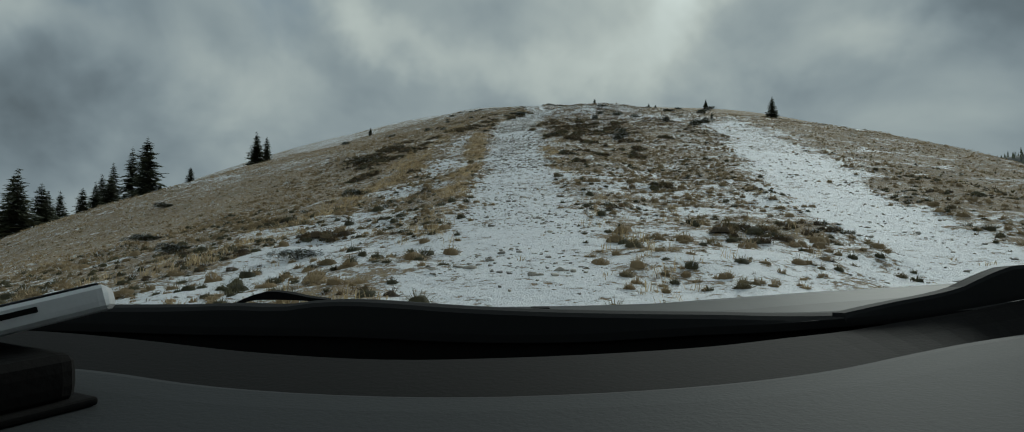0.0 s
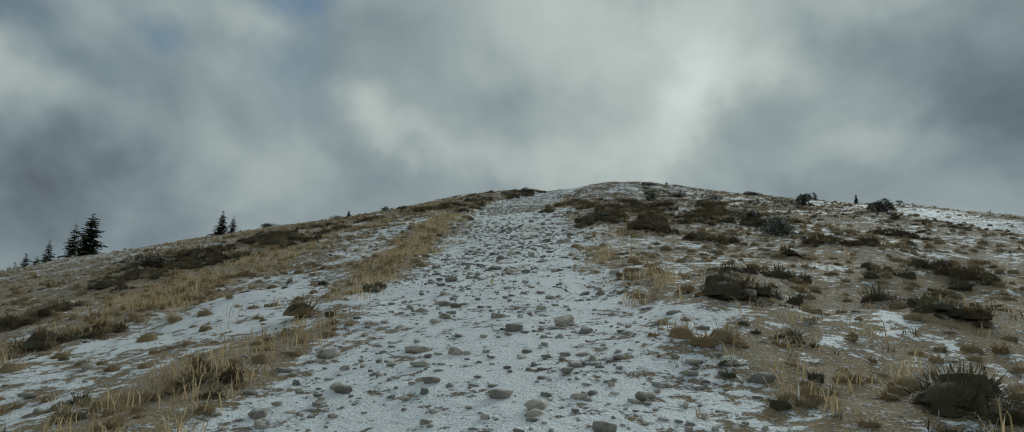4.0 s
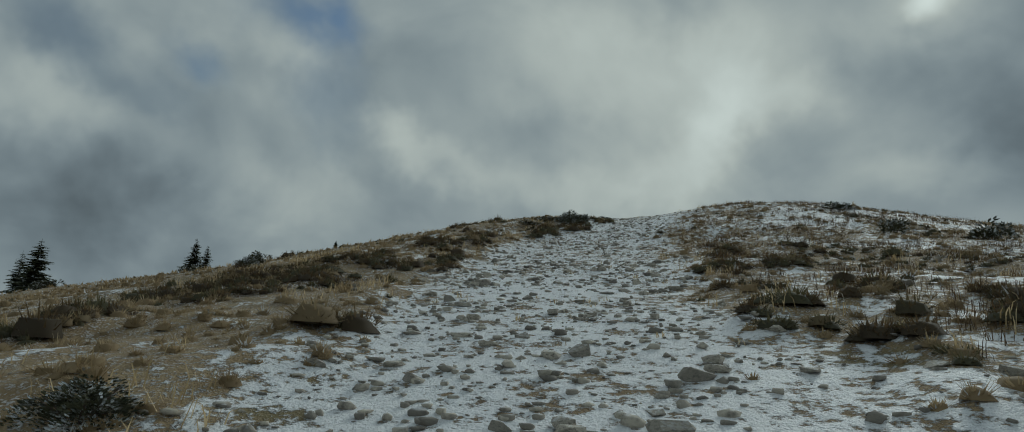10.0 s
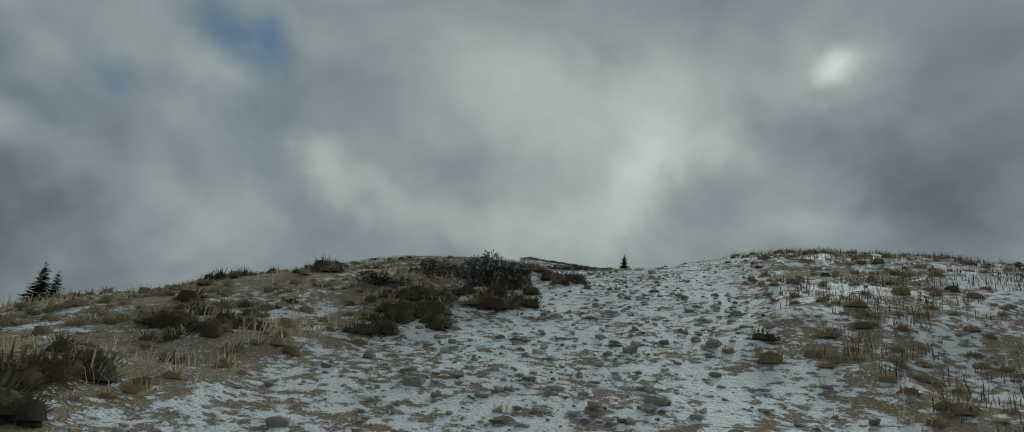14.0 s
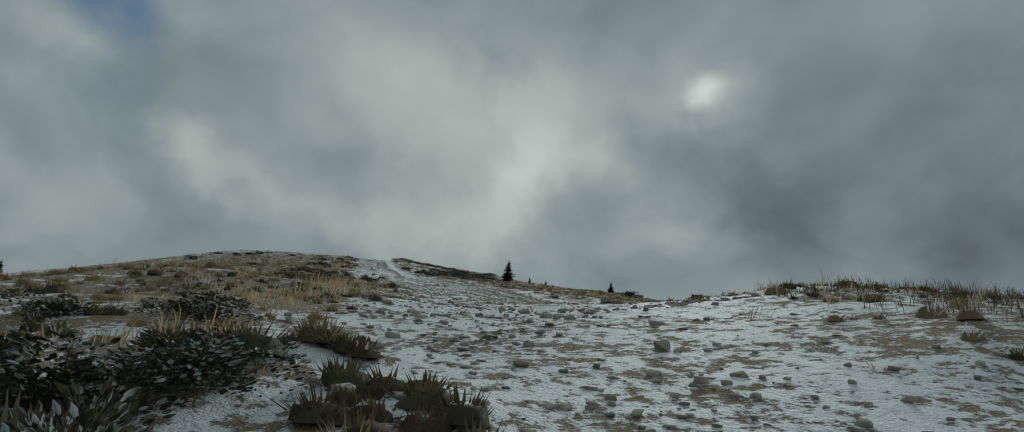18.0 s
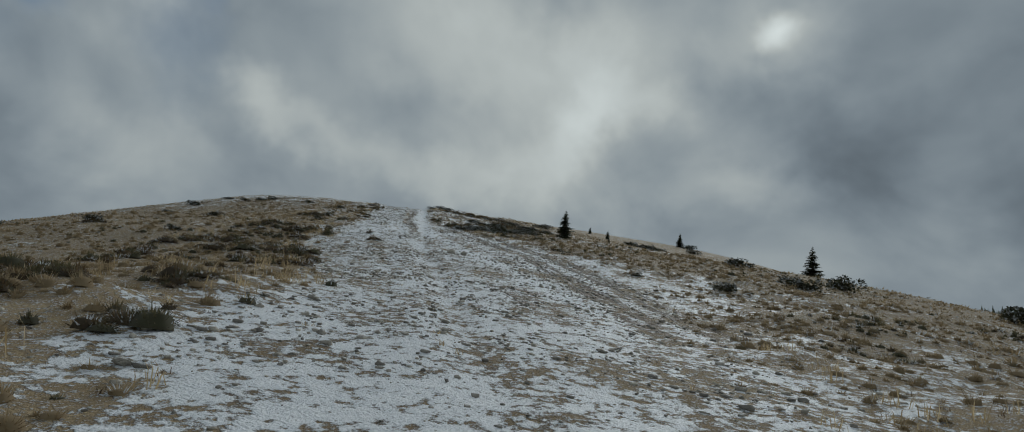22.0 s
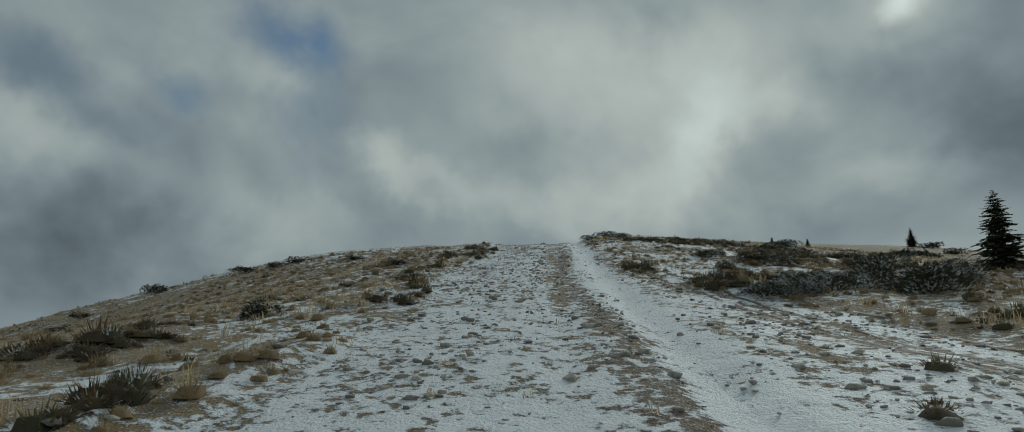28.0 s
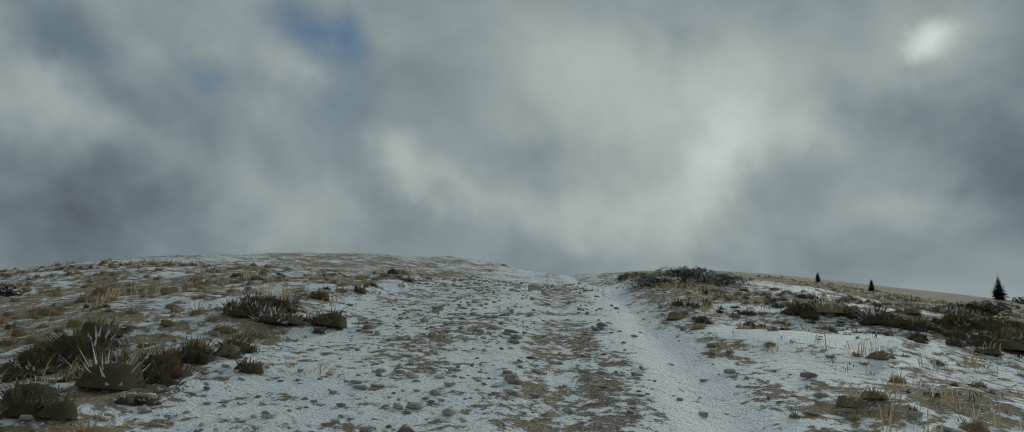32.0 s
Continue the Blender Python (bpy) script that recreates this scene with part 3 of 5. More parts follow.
def build_ground():
    xs = spaced([(-4200, 300), (-700, 60), (-300, 14), (-80, 2.2), (-30, 0.8), (-8, 0.32), (16, 0.32), (40, 0.9), (100, 2.6), (270, 14), (700, 60), (4200, 300)])
    ys = spaced([(-4200, 300), (-600, 60), (-60, 8), (-8, 0.7), (5, 0.33), (212, 0.33), (240, 1.0), (330, 2.2), (420, 8), (800, 60), (4200, 300)])
    gx, gy = np.meshgrid(xs, ys)
    x, y = gx.ravel(), gy.ravel()
    z = np.concatenate([ground_height(a, b) for a, b in zip(np.array_split(x, 24), np.array_split(y, 24))])
    nx, ny = len(xs), len(ys)
    i = (np.arange(ny - 1)[:, None] * nx + np.arange(nx - 1)[None]).ravel()
    faces = np.stack([i, i + 1, i + nx + 1, i + nx], 1)
    me = mesh_from("ground", np.stack([x, y, z], 1), faces, GROUND, True)
    main, side = masks(x, y)
    snow, heath, stony = cover_of(x, y, main, side)
    attr = me.color_attributes.new("cover", "FLOAT_COLOR", "POINT")
    attr.data.foreach_set("color", np.stack([snow, heath, stony, np.ones_like(x)], 1).ravel())
    ob = new("ground", me)
    return tagged(ob, "steep grassy hillside dusted with thin patchy snow", "hillside", kind="structure")


def golden(x, y):
    """Banks of pale long grass beside the lower track."""
    return along_strips(x, y, x + (fbm(x, y, 1.4, 3, 52) - 0.5) * 1.2, y + (fbm(x, y, 2.0, 3, 53) - 0.5) * 3.0, PLUMES)


def tan_slopes(x, y):
    """Slopes of dry golden grass where little snow lies."""
    y = y + (fbm(x, y, 34, 3, 55) - 0.5) * 90 * step(np.abs(x - 3), 14, 60)
    dx = x - np.interp(y, TRACK_Y, TRACK_X)
    left = step(-dx, np.interp(y, (80, 96, 102), (3.0, 3.6, 5.0)), np.interp(y, (80, 96, 102), (4.2, 5.5, 9.0))) * step(y, 79, 86) * step(-y, -135, -120)
    crest = step(-dx, 5, 11) * step(y, 158, 172) * step(-y, -214, -204)
    right = step(x - np.interp(y, *RIGHT_EDGE), 1.5, 4.5) * step(y, 138, 150) * step(-y, -184, -172)
    middle = step(np.interp(y, *LEFT_EDGE) - x, 0.3, 1.8) * step(y, 120, 128) * step(-y, -176, -164)
    far = step(dx, 8, 14) * step(y, 178, 190)
    low = 0.6 * step(-x, 10, 16) * step(y, 14, 24) * step(-y, -72, -54) + 0.8 * step(x, 3, 5) * step(np.interp(y, *SIDE_LEFT) - x, 0.5, 2) * step(y, 26, 40) * step(-y, -80, -60)
    beyond = step(x - np.interp(y, *SIDE_RIGHT), 1, 3) * step(y, 18, 30) * step(-y, -112, -96)
    return np.clip(left + np.maximum(crest, middle) + right + far * (1 + step(y, 225, 245)) + low + 1.3 * beyond, 0, 2)


def cover_of(x, y, main, side):
    """How much snow, heather and bare stone lie at each place."""
    dx = x - np.interp(y, TRACK_Y, TRACK_X)
    big, mid, small = fbm(x, y, 14, 3, 41), fbm(x, y, 3.2, 3, 42), fbm(x, y, 0.8, 3, 46)
    streak = fbm(x * 4.0, y, 2.6, 3, 45)
    off = 1 - np.maximum(main, side)
    drift = step(fbm(x, y, 4.0, 4, 43) + 0.04 * step(dx, -2, 8), 0.62, 0.70)
    heath = np.maximum(clumps(x, y), 0.45 * drift) * off
    rim = np.exp(-(((x - np.interp(y, *LEFT_EDGE) + 0.5) / 0.5) ** 2)) * step(y, 172, 184) * step(mid, 0.52, 0.62)
    heath = np.maximum(heath, 0.9 * rim)
    snow = 0.43 + 0.32 * (big - 0.5) + 0.5 * (mid - 0.5) + 0.8 * (small - 0.5)
    snow = snow + 0.09 * step(dx, 0, 5) - 0.10 * step(-dx, 6, 16) * step(y, 25, 45) + 0.16 * step(-dx, 2, 8) * step(y, 192, 206) + 0.22 * step(dx, 2.2, 3.2) * step(-dx, -9, -6) * step(y, 194, 199) * step(-y, -212, -206) - 0.10 * step(-dx, 1, 6) * step(y, 128, 140) * step(-y, -198, -186)
    snow = snow - 0.12 * step(x - np.interp(y, *RIGHT_EDGE), 0, 2) * step(y, 124, 140) * step(-y, -186, -172)
    snow = snow - 0.13 * step(dx, 16, 28) * step(y, 100, 130)
    snow = snow + 0.12 * step(-y, -30, -12) * step(-np.abs(dx - 4), -14, -5)
    # a snowy hollow beside the lower track, and the grassy banks on either side of it
    low = step(-y, -82, -70)
    pale = golden(x, y)
    heath = heath * (1 - 0.8 * pale)
    snow = snow + 0.20 * low * np.exp(-(((x + 6.0) / 1.6) ** 2)) - 0.36 * pale
    rocky = scree(x, y) * (1 - clumps(x, y))
    heath = heath * (1 - 0.75 * rocky)
    snow = snow - 0.16 * tan_slopes(x, y) * (1 - rocky) - 0.50 * heath + 0.10 * rocky
    level = np.interp(y, (0, 30, 50, 90, 120, 150, 175, 215), (0.84, 0.79, 0.75, 0.70, 0.63, 0.60, 0.66, 0.70))
    trodden = level + 0.28 * (mid - 0.5) + 0.35 * (small - 0.5) + 0.5 * (streak - 0.5) * step(y, 115, 130)
    # ruts, the worn gravel between them and a grassy crown, high on the hill
    worn_x = np.interp(y, (140, 150, 158, 165, 171, 183, 192, 200, 215), (10.0, 9.5, 8.5, 7.2, 6.3, 5.8, 5.75, 6.0, 6.0))
    high = step(y, 138, 150)
    worn = np.exp(-(((x - worn_x) / 0.28) ** 2)) * step(y, 166, 176) * (1 - 0.6 * step(y, 198, 208)) * (0.5 + 0.5 * step(mid, 0.36, 0.56))
    crown = np.exp(-(((x - worn_x + 0.55) / 0.13) ** 2)) * step(y, 174, 184)
    rut = np.exp(-(((x - worn_x - 1.0) / 0.5) ** 4)) * high + 0.15 * np.exp(-(((x - worn_x + 1.5) / 0.4) ** 4)) * high
    lines = np.exp(-(((x - worn_x - 1.9) / 0.14) ** 2)) + np.exp(-(((x - worn_x - 2.5) / 0.12) ** 2))
    trodden = trodden + 0.26 * rut - 0.44 * worn - 0.42 * crown - 0.22 * lines * high
    snow = snow + (trodden - snow) * main
    grooved = ruts(x, y)
    snow = snow - 0.5 * grooved + 0.10 * np.exp(-(((x - np.interp(y, *RUTS) - 0.9) / 0.35) ** 2)) * step(y, 138, 150) * step(-y, -198, -186)
    snow = snow + (np.interp(y, (10, 40, 60), (0.87, 0.82, 0.72)) + 0.35 * (mid - 0.5) + 0.45 * (small - 0.5) - snow) * side
    stony = np.maximum(main * (0.35 + 0.3 * mid), np.maximum(worn * 0.85, grooved * 0.8)) * (1 - crown)
    return np.clip(snow, 0, 1), heath, stony


ground = build_ground()


def distant_hill():
    """A far dark wooded ridge beyond the shoulder of the hill."""
    m, n, shader = material("far_forest", 0.95)
    place = n.add("ShaderNodeNewGeometry").outputs["Position"]
    n.put(shader, "Base Color", n.mix(n.ramp(n.noise(place, 0.02, 5.0, 0.65), 0.4, 0.62), (0.035, 0.045, 0.04), (0.12, 0.125, 0.115)))
    across, deep = np.linspace(-1, 1, 90), np.linspace(0, 1, 14)
    a, d = np.meshgrid(across, deep)
    a, d = a.ravel(), d.ravel()
    turn = np.radians(44 + 16 * a)
    far = 1500 + 500 * d
    x, y = np.sin(turn) * far, np.cos(turn) * far
    top = 205 * (1 - 0.5 * a**2) + 40 * (fbm(x, y, 260, 4, 95) - 0.5) + 14 * (fbm(x, y, 30, 3, 96) - 0.5)
    z = -170 + (top + 170) * np.sin(np.pi * np.clip(d * 0.9 + 0.02, 0, 1)) ** 0.8 * np.clip((1 - np.abs(a)) * 5, 0, 1)
    i = (np.arange(13)[:, None] * 90 + np.arange(89)[None]).ravel()
    ob = new("distant_hill", mesh_from("distant_hill", np.stack([x, y, z], 1), np.stack([i, i + 1, i + 91, i + 90], 1), m, True))
    return tagged(ob, "far dark wooded ridge under grey cloud", "hill", kind="structure")


ridge = distant_hill()


def far_woods():
    """Pointed trees standing on the far ridge, too many to count."""
    rng = np.random.default_rng(97)
    spots = [v.co[:] for v in ridge.data.vertices if v.co.z > -60]
    verts, faces = [], []
    for _ in range(2600):
        a, b = spots[rng.integers(len(spots))], rng.normal(0, 14, 2)
        top, wide = rng.uniform(7, 17), rng.uniform(1.6, 3.0)
        for low, high, r in ((0.0, 0.62, 1.0), (0.32, 1.0, 0.68)):
            n = len(verts)
            turn = rng.uniform(0, 6.28)
            verts += [(a[0] + b[0] + wide * r * math.cos(turn + k * 1.2566), a[1] + b[1] + wide * r * math.sin(turn + k * 1.2566), a[2] - 2 + top * (low + rng.uniform(-0.04, 0.06))) for k in range(5)]
            verts.append((a[0] + b[0], a[1] + b[1], a[2] - 2 + top * high))
            faces += [(n + k, n + (k + 1) % 5, n + 5) for k in range(5)]
    ob = new("far_woods", mesh_from("far_woods", np.array(verts), np.array(faces), NEEDLES))
    return tagged(ob, "dark pointed trees covering the far ridge", "trees", kind="stuff")



# ---------------------------------------------------------------- spruces
def spruce_meshes(seed, height=10.0, width=0.19, thin=1.0):
    """Trunk and crown meshes of a narrow mountain spruce."""
    rng = random.Random(seed)
    bm = bmesh.new()
    rings = []
    for k in range(8):
        z = height * 0.97 * k / 7
        r = 0.016 * height * (1 - 0.93 * k / 7) * (1.35 if k == 0 else 1)
        rings.append([bm.verts.new((r * math.cos(a * math.tau / 8), r * math.sin(a * math.tau / 8), z - 0.3 * (k == 0))) for a in range(8)])
    for a, b in zip(rings, rings[1:]):
        for j in range(8):
            bm.faces.new((a[j], a[(j + 1) % 8], b[(j + 1) % 8], b[j]))
    trunk = bpy.data.meshes.new("trunk")
    bm.to_mesh(trunk)
    bm.free()
    trunk.materials.append(BARK)
    verts, faces = [], []

    def spray(base, tip, wide, droop):
        # a flat drooping spray of twigs along a limb
        along = tip - base
        side = along.cross(Vector((0, 0, 1))).normalized()
        steps = 7
        for s in range(steps):
            t = (s + 0.5) / steps
            p = base + along * t - Vector((0, 0, droop * t * t))
            reach = wide * (1.15 - 0.7 * t) * rng.uniform(0.75, 1.35)
            for sign in (-1, 1):
                q = p + side * sign * reach + along * rng.uniform(0.10, 0.3) - Vector((0, 0, rng.uniform(0.05, 0.35) * reach + 0.03))
                n = len(verts)
                fwd = along * (0.5 / steps)
                verts.extend([p - fwd, p + fwd, q + along * 0.05, q - along * 0.09])
                faces.append((n, n + 1, n + 2, n + 3))
        n = len(verts)
        end = base + along * rng.uniform(1.0, 1.12) - Vector((0, 0, droop * 1.1))
        verts.extend([base + along * 0.8 - Vector((0, 0, droop * 0.64)) + side * wide * 0.3, base + along * 0.8 - Vector((0, 0, droop * 0.64)) - side * wide * 0.3, end])
        faces.append((n, n + 1, n + 2))

    z = height * rng.uniform(0.03, 0.07)
    turn = 0.0
    while z < height * 0.985:
        t = z / height
        reach = height * width * ((1 - t) ** 0.85) * rng.uniform(0.75, 1.15) + 0.02 * height
        for _ in range(rng.randint(8, 11) if t < 0.9 else 5):
            if rng.random() > 0.93 * thin:
                continue
            turn += 2.399 + rng.uniform(-0.4, 0.4)
            r = reach * rng.uniform(0.55, 1.18)
            base = Vector((0, 0, z + rng.uniform(-0.01, 0.01) * height))
            tip = base + Vector((math.cos(turn) * r, math.sin(turn) * r, r * rng.uniform(-0.25, 0.18) + 0.25 * r * t))
            spray(base, tip, r * 0.36, r * rng.uniform(0.08, 0.3))
        z += height * rng.uniform(0.017, 0.030)
    n = len(verts)
    verts.extend([Vector((0.004 * height, 0, height * 0.95)), Vector((-0.004 * height, 0.003 * height, height * 0.95)), Vector((0, 0, height * 1.03))])
    faces.append((n, n + 1, n + 2))
    crown = mesh_from("crown", [tuple(v) for v in verts], faces, NEEDLES)
    return trunk, crown


far_woods()
SPRUCE_KINDS = [spruce_meshes(11, width=0.27), spruce_meshes(12, width=0.31), spruce_meshes(13, width=0.24, thin=0.9), spruce_meshes(14, width=0.31, thin=0.78)]


def spruce(x, y, height, kind, label, lean=0.0, group="spruces on the slope"):
    trunk, crown = SPRUCE_KINDS[kind]
    tree = new("spruce_tree")
    tree.matrix_world = pose(x, y, ground_at(x, y) - 0.1, lean, lean * 0.6, (x * 37 + y * 11) % 360) @ Matrix.Scale(height / 10.0, 4)
    mesh_part("trunk", trunk, tree)
    mesh_part("crown", crown, tree)
    tagged(tree, label, "tree", group)
    return tree


FAR_SPRUCES = ((-129.4, 170.0, 19.9, 0), (-134.4, 175.0, 18.7, 1), (-131.3, 181.2, 14.8, 1), (-134.2, 187.7, 12.5, 0), (-133.6, 191.8, 11.4, 0), (-137.3, 207.2, 10.8, 1), (-139.7, 217.2, 11.6, 0), (-140.9, 222.2, 13.6, 0),
               (-138.7, 223.6, 12.0, 1), (-150.0, 243.0, 17.0, 2), (-146.0, 248.0, 20.5, 2), (-138.0, 244.0, 22.0, 1), (-132.8, 265.9, 7.5, 1), (-103.0, 258.0, 13.4, 0), (-98.0, 255.5, 10.7, 2), (-152, 198, 14, 1), (-160, 222, 12, 0))
for x, y, height, kind in FAR_SPRUCES:
    tall = "tall dark" if height > 14 else "dark narrow" if height > 8 else "small dark"
    spruce(x, y, height * 1.08, kind, tall + " green spruce on the falling grassy slope", group="spruces down the slope")
LONE_SPRUCES = ((-50, 222, 2.9, 1, "small lone spruce on the skyline of the grassy ridge"),
                (22.3, 192.4, 3.3, 3, "young dense spruce beside the snowy track"),
                (38.5, 228, 1.1, 2, "thin spruce sapling on the skyline"),
                (92.5, 324, 4.8, 0, "slender spruce among junipers on the ridge"),
                (67, 321, 2.8, 1, "small spruce on the far skyline"),
                (70.4, 354, 2.6, 1, "small spruce on the distant skyline"),
                (104.5, 271, 10.6, 3, "full dark spruce standing alone on the shoulder"),
                (25.4, 87.6, 0.9, 2, "thin spruce sapling on the brow of the slope"),
                (-24.0, 128, 0.8, 1, "tiny spruce sapling on the grassy slope"))
for x, y, height, kind, label in LONE_SPRUCES:
    spruce(x, y, height, kind, label)


# ---------------------------------------------------------------- junipers and shrubs
def juniper_meshes(seed, sprays, spread, mat=None, coarse=1.0):
    """Stems and leafy dome of a low sprawling juniper, about a metre across and high."""
    rng = random.Random(seed)
    bm = bmesh.new()
    for k in range(7):
        a = k * math.tau / 7 + rng.uniform(-0.3, 0.3)
        tip = Vector((math.cos(a) * rng.uniform(0.25, 0.4), math.sin(a) * rng.uniform(0.25, 0.4), rng.uniform(0.35, 0.7)))
        ring = []
        for p, r in ((Vector((0, 0, -0.1)), 0.022), (tip * 0.5 + Vector((0, 0, 0.03)), 0.014), (tip, 0.004)):
            ring.append([bm.verts.new(p + Vector((math.cos(b * math.tau / 5) * r, math.sin(b * math.tau / 5) * r, 0))) for b in range(5)])
        for lo, hi in zip(ring, ring[1:]):
            for b in range(5):
                bm.faces.new((lo[b], lo[(b + 1) % 5], hi[(b + 1) % 5], hi[b]))
    stems = bpy.data.meshes.new("woody_base")
    bm.to_mesh(stems)
    bm.free()
    stems.materials.append(BARK)
    verts, faces = [], []
    lobes = [(rng.uniform(-0.33, 0.33) * spread, rng.uniform(-0.33, 0.33) * spread, rng.uniform(0.5, 1.0), rng.uniform(0.16, 0.34)) for _ in range(9)]
    for _ in range(sprays):
        lx, ly, top, r = rng.choice(lobes)
        a, e = rng.uniform(0, math.tau), rng.random() ** 0.6
        rr = r * math.sqrt(max(0.0, 1 - e * e * 0.8)) * rng.uniform(0.75, 1.1)
        p = Vector((lx + math.cos(a) * rr, ly + math.sin(a) * rr, top * (0.02 + 0.82 * e) * rng.uniform(0.85, 1.05)))
        grow = Vector((math.cos(a) * 0.7, math.sin(a) * 0.7, rng.uniform(0.25, 1.3))).normalized()
        size = rng.uniform(0.025, 0.056) * coarse
        across = grow.cross(Vector((rng.uniform(-1, 1), rng.uniform(-1, 1), rng.uniform(-1, 1)))).normalized()
        for turned in (across, across.cross(grow)):
            n = len(verts)
            verts.extend([p - turned * size * 0.16, p + turned * size * 0.16, p + grow * size * 0.6 + turned * size * 0.26, p + grow * size * 1.25, p + grow * size * 0.55 - turned * size * 0.28])
            faces.append((n, n + 1, n + 2, n + 3, n + 4))
    leaves = mesh_from("foliage", [tuple(v) for v in verts], faces, mat or JUNIPER)
    return stems, leaves


JUNIPER_KINDS = [juniper_meshes(21, 2300, 1.0), juniper_meshes(22, 2500, 1.15), juniper_meshes(23, 2100, 0.9), juniper_meshes(24, 2500, 1.1, SNOWY),
                 juniper_meshes(25, 620, 1.0, None, 1.9), juniper_meshes(26, 680, 1.15, None, 1.9), juniper_meshes(27, 600, 0.9, None, 1.9)]


def juniper(x, y, wide, high, kind, label="low dark juniper bush dusted with snow", turn=0.0):
    stems, leaves = JUNIPER_KINDS[kind]
    bush = new("juniper_bush")
    bush.matrix_world = pose(x, y, ground_at(x, y) - 0.05 - 0.08 * high, 0, 0, turn or (x * 53 + y * 29) % 360) @ Matrix.Diagonal((wide, wide, high, 1))
    mesh_part("woody_base", stems, bush)
    mesh_part("foliage", leaves, bush)
    return tagged(bush, label, "bush", "junipers on the hill")


BIG = "large sprawling juniper bush with snow caught in it"
for x, y, wide, high in ((0.3, 109.1, 1.0, 0.95), (0.8, 109.5, 0.8, 0.8), (-0.1, 109.9, 0.9, 0.6), (0.3, 111.0, 1.2, 0.5), (0.9, 111.6, 1.1, 0.45), (-0.9, 110.8, 1.0, 0.4), (-1.9, 108.4, 1.2, 0.36), (0.3, 114.2, 1.0, 0.36), (-1.0, 114.4, 1.0, 0.36)):
    juniper(x, y, wide, high, int(x * 10) % 3, BIG)
RIGHT_JUNIPERS = ((23.4, 207.2, 2.6, 0.9), (14.2, 185.6, 1.5, 1.1), (13.9, 183.0, 2.0, 1.1), (10.4, 183.4, 1.4, 0.45), (12.9, 198.7, 1.7, 0.6), (13.6, 194.6, 1.8, 0.6), (15.0, 195.2, 1.6, 0.6),
                  (19.6, 200.6, 1.6, 0.5), (17.9, 192.8, 2.0, 0.6), (18.5, 207.0, 2.5, 0.65), (20.5, 209.8, 2.5, 0.7), (22.3, 211.5, 2.2, 0.7), (27.0, 228.0, 2.8, 1.0),
                  (16.5, 186.6, 1.6, 0.8), (18.2, 188.4, 1.6, 0.7))
for x, y, wide, high in RIGHT_JUNIPERS:
    juniper(x, y, wide, high, int(x * 7 + y) % 3)
for x, y, wide, high in ((8.4, 213.0, 1.5, 0.45), (9.5, 213.6, 1.7, 0.55), (10.7, 214.2, 1.4, 0.45), (-5.6, 18.7, 1.3, 0.4), (11.3, 184.0, 1.5, 0.6), (12.5, 184.3, 1.6, 0.65), (12.0, 185.3, 1.4, 0.6), (15.6, 184.6, 1.6, 0.7)):
    juniper(x, y, wide, high, 3, "low juniper bush white with caught snow")
RIDGE_JUNIPERS = ((31.0, 158.5, 2.0, 1.1), (37.0, 153, 2.4, 1.3), (27.8, 158.2, 1.6, 0.8), (26.8, 155.6, 1.9, 0.8), (28.6, 166.5, 1.8, 0.9), (30, 167.5, 1.1, 0.5), (20.0, 151.3, 1.2, 0.6), (16.9, 154.2, 0.7, 0.3),
                  (50, 250, 3.0, 1.3), (55, 256, 3.6, 1.4), (59, 262, 3.6, 1.5), (63, 266, 3.2, 1.3), (92, 316, 5.0, 1.9), (84, 295, 4.2, 1.5), (28.5, 103.7, 1.9, 1.1), (21.5, 77, 1.8, 0.8),
                  (19.5, 73.4, 1.8, 0.8), (17.3, 78.2, 1.1, 0.8), (10.5, 91.2, 1.2, 1.1), (14.8, 100.6, 1.6, 1.0), (12.5, 102.2, 1.1, 0.8), (14.1, 110.3, 1.8, 0.5))
for x, y, wide, high in RIDGE_JUNIPERS:
    juniper(x, y, wide, high, 4 + int(x * 5 + y) % 3)
SLOPE_JUNIPERS = ((10.4, 67.6, 1.2, 0.9), (9.1, 61.1, 1.3, 0.8), (9.9, 63.7, 1.5, 0.85), (3.5, 66.4, 1.2, 0.5), (24, 106, 1.6, 0.6), (16.3, 93, 1.0, 0.6), (-12.2, 25.4, 1.4, 0.5), (-18.9, 35.4, 2.0, 0.5),
                  (-9.0, 38.4, 1.5, 0.6), (-32.9, 63, 2.0, 0.7), (-14.9, 65.2, 1.8, 0.6), (-3.9, 81.1, 0.9, 0.45), (-11.1, 98.3, 0.8, 0.5))
LEFT_JUNIPERS = ((-29, 112, 1.8, 0.9), (-22, 114.4, 1.5, 0.7), (-27, 137, 2.0, 0.8), (-14.5, 106.5, 1.3, 0.85), (-17.6, 166, 1.5, 0.7), (-11.9, 164.5, 1.1, 0.6), (-16.2, 196.5, 1.8, 0.5), (-18.6, 199, 1.6, 0.45), (-1.2, 181.4, 1.0, 0.5))
